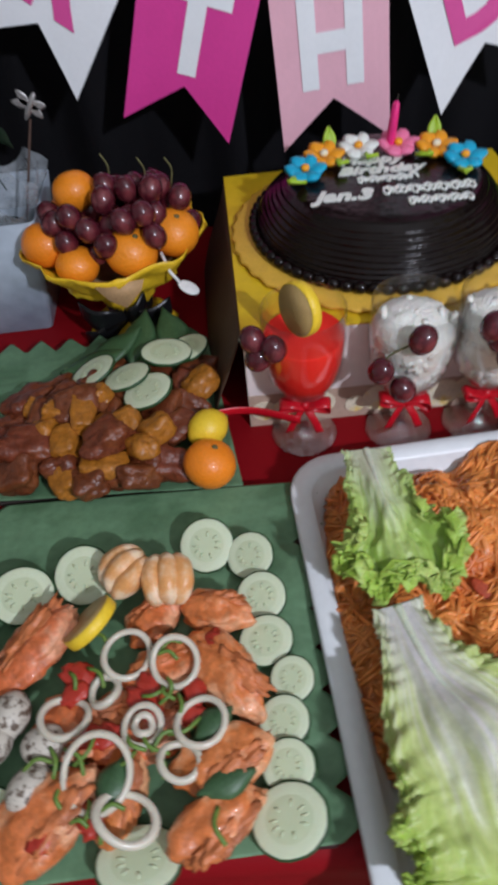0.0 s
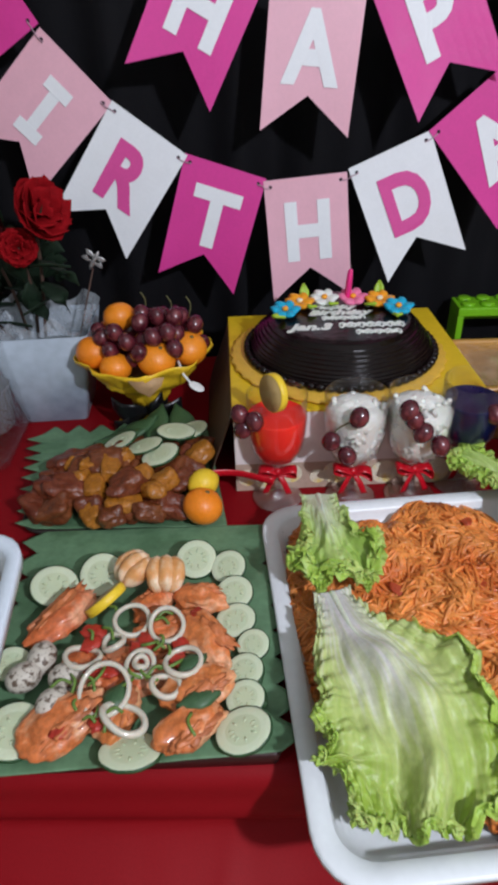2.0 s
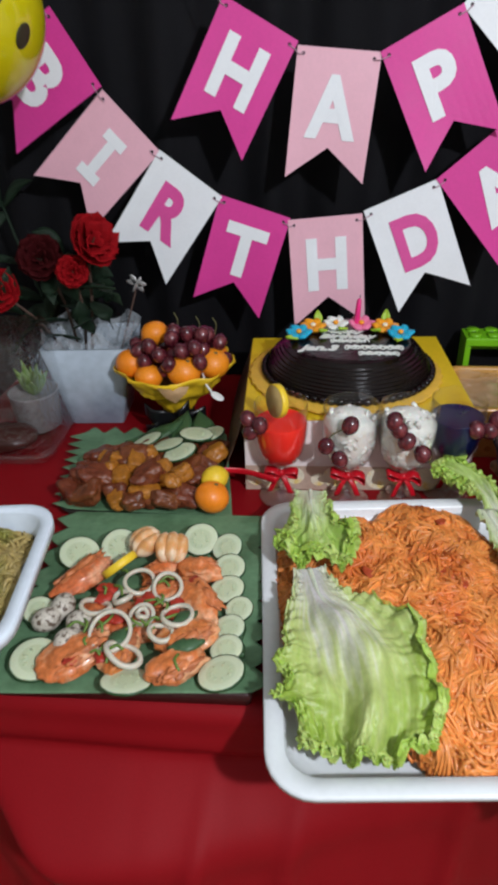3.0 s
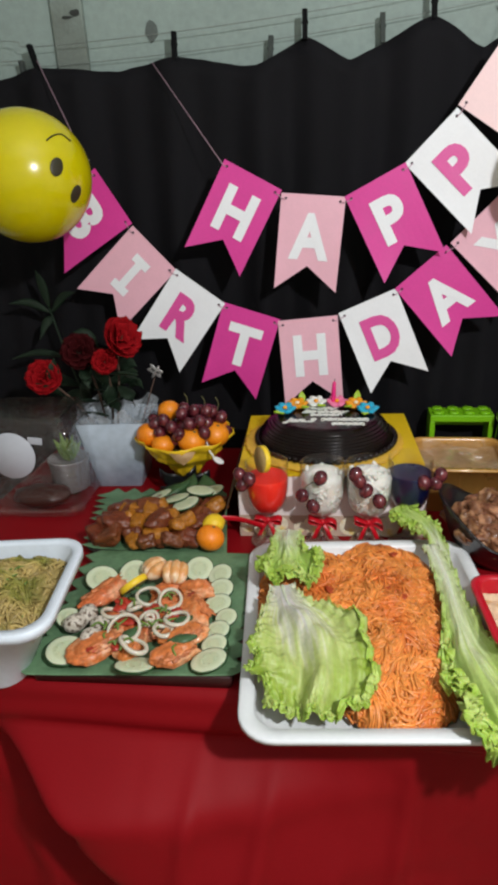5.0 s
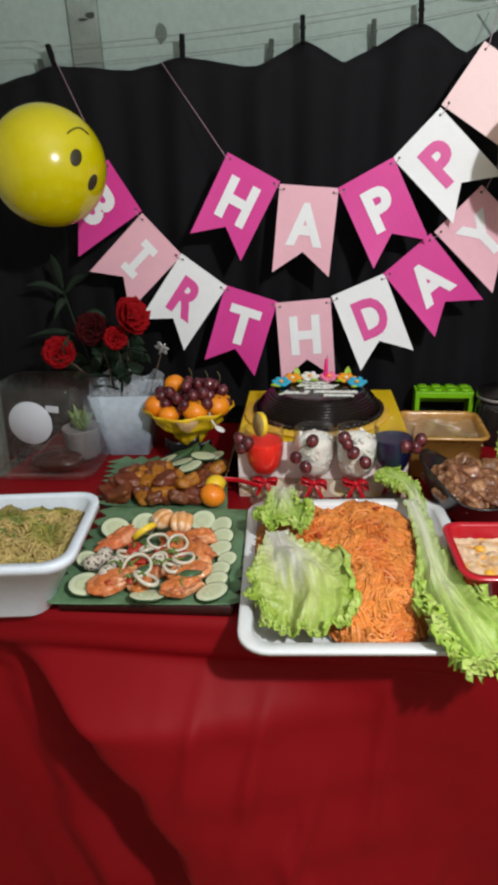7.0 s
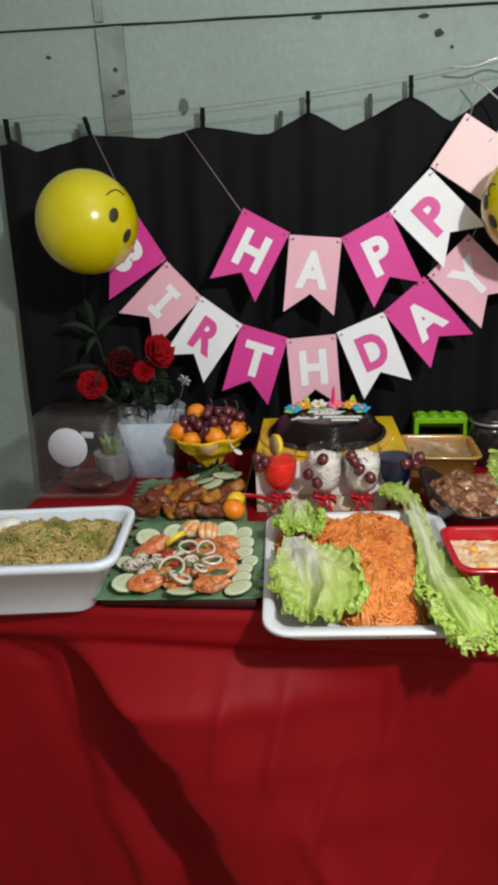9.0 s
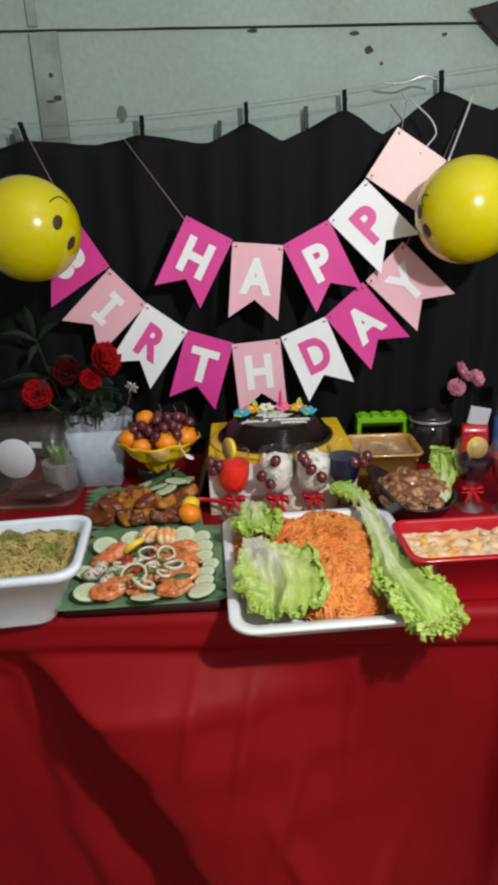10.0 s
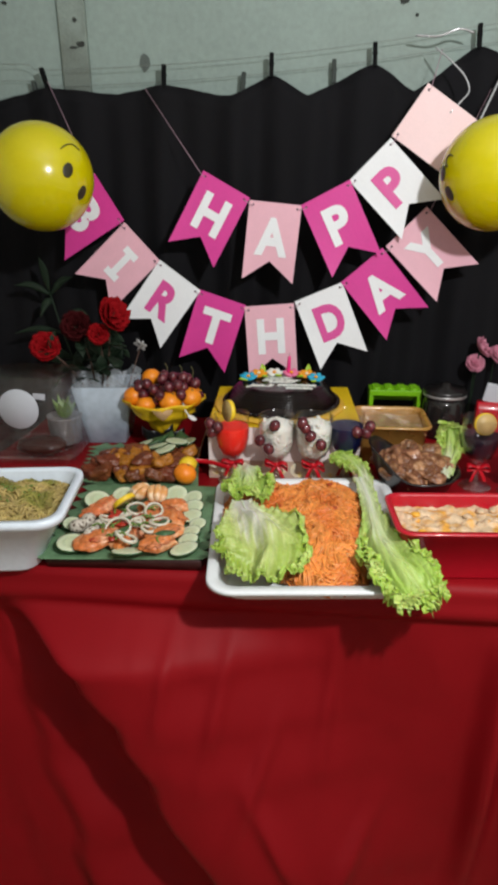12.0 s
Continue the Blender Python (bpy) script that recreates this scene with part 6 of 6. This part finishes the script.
def bow(x, y, z, rz, tails=True):
    t = thing("ribbon_bow", x, y, z + 0.004, rz, "red satin bow tied round a glass stem", "bow", "red bows on glasses")
    t.scale = (0.78, 0.9, 0.95)
    sag = R.uniform(-0.008, 0.002)
    part("knot", blob(0.0062, (1, 0.8, 1), 0.1, sub=2), SATIN_RED, t)
    for s in (-1, 1):
        loop = [(0, 0, 0), (s * 0.014, -0.004, 0.007), (s * 0.027, -0.003, 0.006 + sag * s), (s * 0.028, 0.0, -0.004 + 1.4 * sag * s), (s * 0.014, 0.003, -0.004), (0, 0, 0)]
        line = arc(loop, 20)
        solid(part("loop", sheet(20, 3, lambda u, v: line[round(u * 20)] + Vector((0, 0.012 * (v - 0.5), 0.004 * (v - 0.5)))), SATIN_RED, t), 0.0008)
        if tails:
            end = arc([(0, 0, 0), (s * 0.010, -0.006, -0.012), (s * 0.018, -0.008, -0.028)], 10)
            solid(part("tail", sheet(10, 3, lambda u, v: end[round(u * 10)] + Vector((0.009 * (v - 0.5), 0.002 * (v - 0.5), 0))), SATIN_RED, t), 0.0008)


def grapes_on(x, y, z, spots):
    t = thing("grape_cluster", x, y, z, 0, "few dark red grapes hung on a glass rim", "grapes", "grapes on glasses")
    for p in spots:
        place(part("grape", GRAPE_ME, None, t), pose(*p, R.uniform(-40, 40), R.uniform(-40, 40), 0) @ Matrix.Diagonal((0.92, 0.92, 0.92, 1)))
    a = Vector(spots[0])
    part("stalk", tube(arc([a, a + Vector((0.006, 0.002, 0.014)), Vector(spots[-1])], 8), 0.0009, 5), STEM, t)


GLASSES = ((0.008, 0.606), (0.096, 0.604), (0.168, 0.606), (0.232, 0.628))
goblet(*GLASSES[0], 0, RED_DRINK, 0.119, "stemmed glass of bright red drink", bowl=0.0325)
goblet(*GLASSES[1], 20, MACARONI, 0.122, "stemmed glass filled with creamy macaroni salad", bowl=0.0335, heap=True)
goblet(*GLASSES[2], 50, MACARONI, 0.122, "stemmed glass filled with creamy macaroni salad", bowl=0.0345, heap=True)
goblet(*GLASSES[3], 70, BLUE_DRINK, 0.120, "stemmed glass of dark blue drink", bowl=0.0325)
for (x, y), tl in zip(GLASSES, (True, True, True, True)):
    bow(x, y - 0.007, TZ + 0.040, R.uniform(-12, 12), tl)
solid(solo("ribbon_tail", sheet(16, 3, lambda u, v: (-0.072 + 0.075 * u, 0.590 + 0.006 * math.sin(4 * u), TZ + 0.050 - 0.010 * u + 0.009 * (v - 0.5))), SATIN_RED, "loose red satin ribbon end by a glass", "ribbon", group="ribbon ends"), 0.0008)
lemon_slice(0.004, 0.590, TZ + 0.156, 0.0215, 84, 4, -56, "lemon slice on the rim of the red drink")
grapes_on(-0.030, 0.588, TZ + 0.112, [(0, 0, 0), (0.013, -0.004, 0.012), (-0.003, 0.004, 0.016)])
grapes_on(0.096, 0.572, TZ + 0.116, [(-0.030, 0.0, -0.012), (-0.013, -0.008, -0.026), (-0.002, -0.004, 0.020)])
grapes_on(0.168, 0.570, TZ + 0.116, [(-0.016, -0.002, 0.016), (-0.006, -0.006, 0.002), (0.014, -0.008, -0.014), (-0.022, 0.0, 0.026)])
grapes_on(0.268, 0.606, TZ + 0.112, [(0, 0, 0), (-0.018, -0.006, 0.004), (0.008, 0.006, 0.012)])

# ---- amber container, green frame, bowl of meat, red dish ----


def amber_tub():
    t = thing("amber_container", 0.334, 0.782, TZ + 0.0012, 0, "translucent amber plastic food container", "food container")
    part("dish", container(0.076, 0.070, 0.018, 0.088, taper=0.88, wall=0.0025, lip=0.006, lip_h=0.005), AMBER, t)
    top = lambda u, v: (-0.070 + 0.140 * u, -0.064 + 0.128 * v, 0.072 + 0.003 * math.sin(u * 11 + 3 * v) + 0.002 * noise.noise((u * 7, v * 7, 0)))
    bm = sheet(30, 26, top)
    part("dessert", bm, MOCHA, t, "beige set dessert")
    part("film", sheet(30, 26, lambda u, v: (-0.073 + 0.146 * u, -0.067 + 0.134 * v, 0.0815 + 0.003 * math.sin(u * 9) * math.sin(v * 7) + 0.002 * noise.noise((u * 9, v * 9, 3)))), CLEAR, t, "clear cling film")


amber_tub()


def green_frame():
    t = thing("green_plastic_stand", 0.364, 0.962, TZ + 0.0012, 0, "lime green plastic stand with a studded top", "plastic stand")
    part("top", box(0.124, 0.050, 0.014, 0, 0, 0.088, bevel=0.002), LIME, t, smooth=False)
    for x in (-0.057, 0.057):
        part("side", box(0.010, 0.048, 0.088, x, 0, 0.0, bevel=0.0015), LIME, t, smooth=False)
    part("back_panel", box(0.104, 0.004, 0.022, 0, 0.02, 0.066), LIME, t, smooth=False)
    for i in range(4):
        for j in range(2):
            place(part("stud", lathe([(0.011, 0), (0.0105, 0.004), (0.009, 0.005)], 16), LIME, t), pose(-0.045 + 0.03 * i, -0.012 + 0.024 * j, 0.102))


green_frame()


def meat_bowl():
    t = thing("meat_bowl", 0.360, 0.590, TZ + 0.0012, 18, "black oval bowl of braised meat", "bowl")
    bm = lathe([(0.040, 0), (0.050, 0.002), (0.068, 0.022), (0.082, 0.050), (0.086, 0.053), (0.082, 0.055), (0.077, 0.050), (0.062, 0.022), (0.045, 0.006), (0.0, 0.005)], 48)
    for v in bm.verts:
        v.co.y *= 1.12
        v.co.z *= 1 + 0.85 * smooth01((0.35 * v.co.y - v.co.x - 0.01) / 0.09) * (1 if v.co.z > 0.01 else 0)
    part("bowl", bm, BLACK_BOWL, t)
    part("gravy", lathe([(0.064, 0.026), (0.03, 0.034), (0.0, 0.036)], 30), STEW, t, "brown gravy")


meat_bowl()
STEWS = [mesh_of("braised_chunk", lumpy(1.0, (0.024, 0.018, 0.014), 0.40, 1.3, 60 + k), STEW) for k in range(5)]
for k in range(34):
    a, q = R.uniform(0, TAU), math.sqrt(R.random()) * 0.062
    x, y = q * math.cos(a), q * math.sin(a)
    chunk(STEWS[k % 5], "braised_meat", 0.362 + x, 0.588 + y, TZ + 0.042 + 0.034 * (1 - (q / 0.068) ** 2) + 0.10 * max(0, y) + R.uniform(-0.008, 0.005), R.uniform(0.8, 1.25), "glossy brown braised meat chunk in black bowl", "meat", "braised meat chunks")
leafy("lettuce_leaf", [(0.408, 0.555, 0.800), (0.422, 0.590, 0.812), (0.437, 0.635, 0.832), (0.446, 0.672, 0.852)],
      [(0, 0.016), (0.4, 0.018), (0.7, 0.025), (1, 0.025)], LETTUCE, 0.006, 6, "curly lettuce leaf standing in the bowl of meat", waves=6, curly=0.009)


def red_dish():
    t = thing("red_food_dish", 0.394, 0.347, TZ + 0.0012, 4, "red rectangular plastic dish of creamy salad", "food dish")
    part("dish", container(0.102, 0.066, 0.020, 0.080, taper=0.95, wall=0.004, lip=0.005, lip_h=0.004), RED_PLASTIC, t)
    top = lambda u, v: (-0.093 + 0.186 * u, -0.057 + 0.114 * v, 0.060 + 0.008 * noise.noise((u * 9, v * 7, 0)) + 0.004 * noise.noise((u * 24, v * 20, 4)))
    part("salad", sheet(44, 34, top), SALAD, t, "creamy pasta and fruit salad")
    for k in range(22):
        u, v = R.uniform(0.08, 0.92), R.uniform(0.1, 0.9)
        x, y, z = top(u, v)
        place(part("salad_bit", blob(0.007, (1.3, 1, 0.7), 0.4, sub=2, seed=k), CHEESE if k % 5 == 0 else SALAD, t), pose(x, y, z - 0.001, R.uniform(-30, 30), 0, R.uniform(0, 180)))


red_dish()

# ---- far right: drinks, jar, bottles, flowers ----
goblet(0.488, 0.622, 0, DARK_DRINK, 0.110, "stemmed glass of dark drink with lemon", bowl=0.034)
bow(0.488, 0.615, TZ + 0.040, 5)
lemon_slice(0.486, 0.598, TZ + 0.140, 0.021, 80, 0, 10, "lemon slice on the rim of the dark drink")
goblet(0.556, 0.600, 30, PINK_DRINK, 0.118, "stemmed glass of pinkish red drink", bowl=0.036)
bow(0.556, 0.593, TZ + 0.040, -8)
lemon_slice(0.570, 0.575, TZ + 0.130, 0.021, 80, 0, -20, "lemon slice on the rim of the pink drink")


def jar(x, y):
    t = thing("lidded_jar", x, y, TZ + 0.0008, 0, "smoky glass jar with a dark lid", "jar")
    part("body", lathe([(0.042, 0), (0.047, 0.004), (0.050, 0.05), (0.048, 0.085), (0.042, 0.100)], 36), JAR_GLASS, t)
    part("lid", lathe([(0.046, 0.098), (0.049, 0.100), (0.0495, 0.112), (0.046, 0.118), (0.014, 0.122), (0.012, 0.130), (0.0, 0.131)], 36), BLACK_BOWL, t, "glossy dark lid")
    part("rim_band", lathe([(0.0497, 0.101), (0.0503, 0.102), (0.0503, 0.106), (0.0497, 0.107)], 36, caps=False), SILVER, t, "silvery rim")


jar(0.475, 0.915)


def bottle(x, y, tall, r, body, band, cap, label):
    t = thing("bottle", x, y, TZ + 0.0008, 0, label, "bottle", "bottles by the curtain")
    part("body", lathe([(r * 0.9, 0), (r, 0.004), (r, tall * 0.55), (r * 0.9, tall * 0.68), (r * 0.45, tall * 0.84), (r * 0.42, tall * 0.92)], 32), body, t)
    part("label_band", lathe([(r + 0.0006, tall * 0.16), (r + 0.0008, tall * 0.18), (r + 0.0008, tall * 0.46), (r + 0.0006, tall * 0.48)], 32, caps=False), band, t, "wrapped label")
    part("cap", lathe([(r * 0.5, tall * 0.91), (r * 0.52, tall * 0.92), (r * 0.52, tall * 0.99), (r * 0.44, tall)], 24), cap, t, "screw cap")


bottle(0.640, 0.86, 0.235, 0.030, CLEAR, BLUE_LABEL, WHITE_PLASTIC, "clear plastic water bottle with a blue label")


def red_box():
    t = thing("ketchup_pouch", 0.564, 0.855, TZ + 0.0012, -8, "red package with a pale folded top", "package")
    part("pouch", loft([(0.028, 0.016, 0.006, 0), (0.031, 0.018, 0.007, 0.01), (0.030, 0.016, 0.006, 0.085), (0.028, 0.010, 0.004, 0.105)], close_top=True), RED_PLASTIC, t)
    place(part("folded_top", box(0.046, 0.010, 0.042, 0, 0, 0, bevel=0.002), STICKER, t, "pale silvery folded top", smooth=False), pose(0.004, 0, 0.103, 0, 10, 0))


red_box()
for x, y, z, s in ((0.552, 0.955, 0.952, 0.024), (0.590, 0.965, 0.935, 0.02), (0.545, 0.960, 0.915, 0.02)):
    t = thing("pink_flower", x, y, z, R.uniform(0, 90), "pink fabric flower against the black curtain", "flower", "pink flowers", rx=55)
    petals(((4, 0.001, 1.2, s * 0.7), (6, s * 0.08, 0.7, s), (7, s * 0.1, 0.2, s)), PINK_PETAL, t)
    b = t.matrix_basis.inverted() @ Vector((x - 0.005, 0.975, TZ))
    part("stem", tube(arc([(0, 0, 0), Vector((0, 0, 0)).lerp(b, 0.5) + Vector((0.004, 0, 0)), b], 8), 0.0018, 6), FOLIAGE, t)
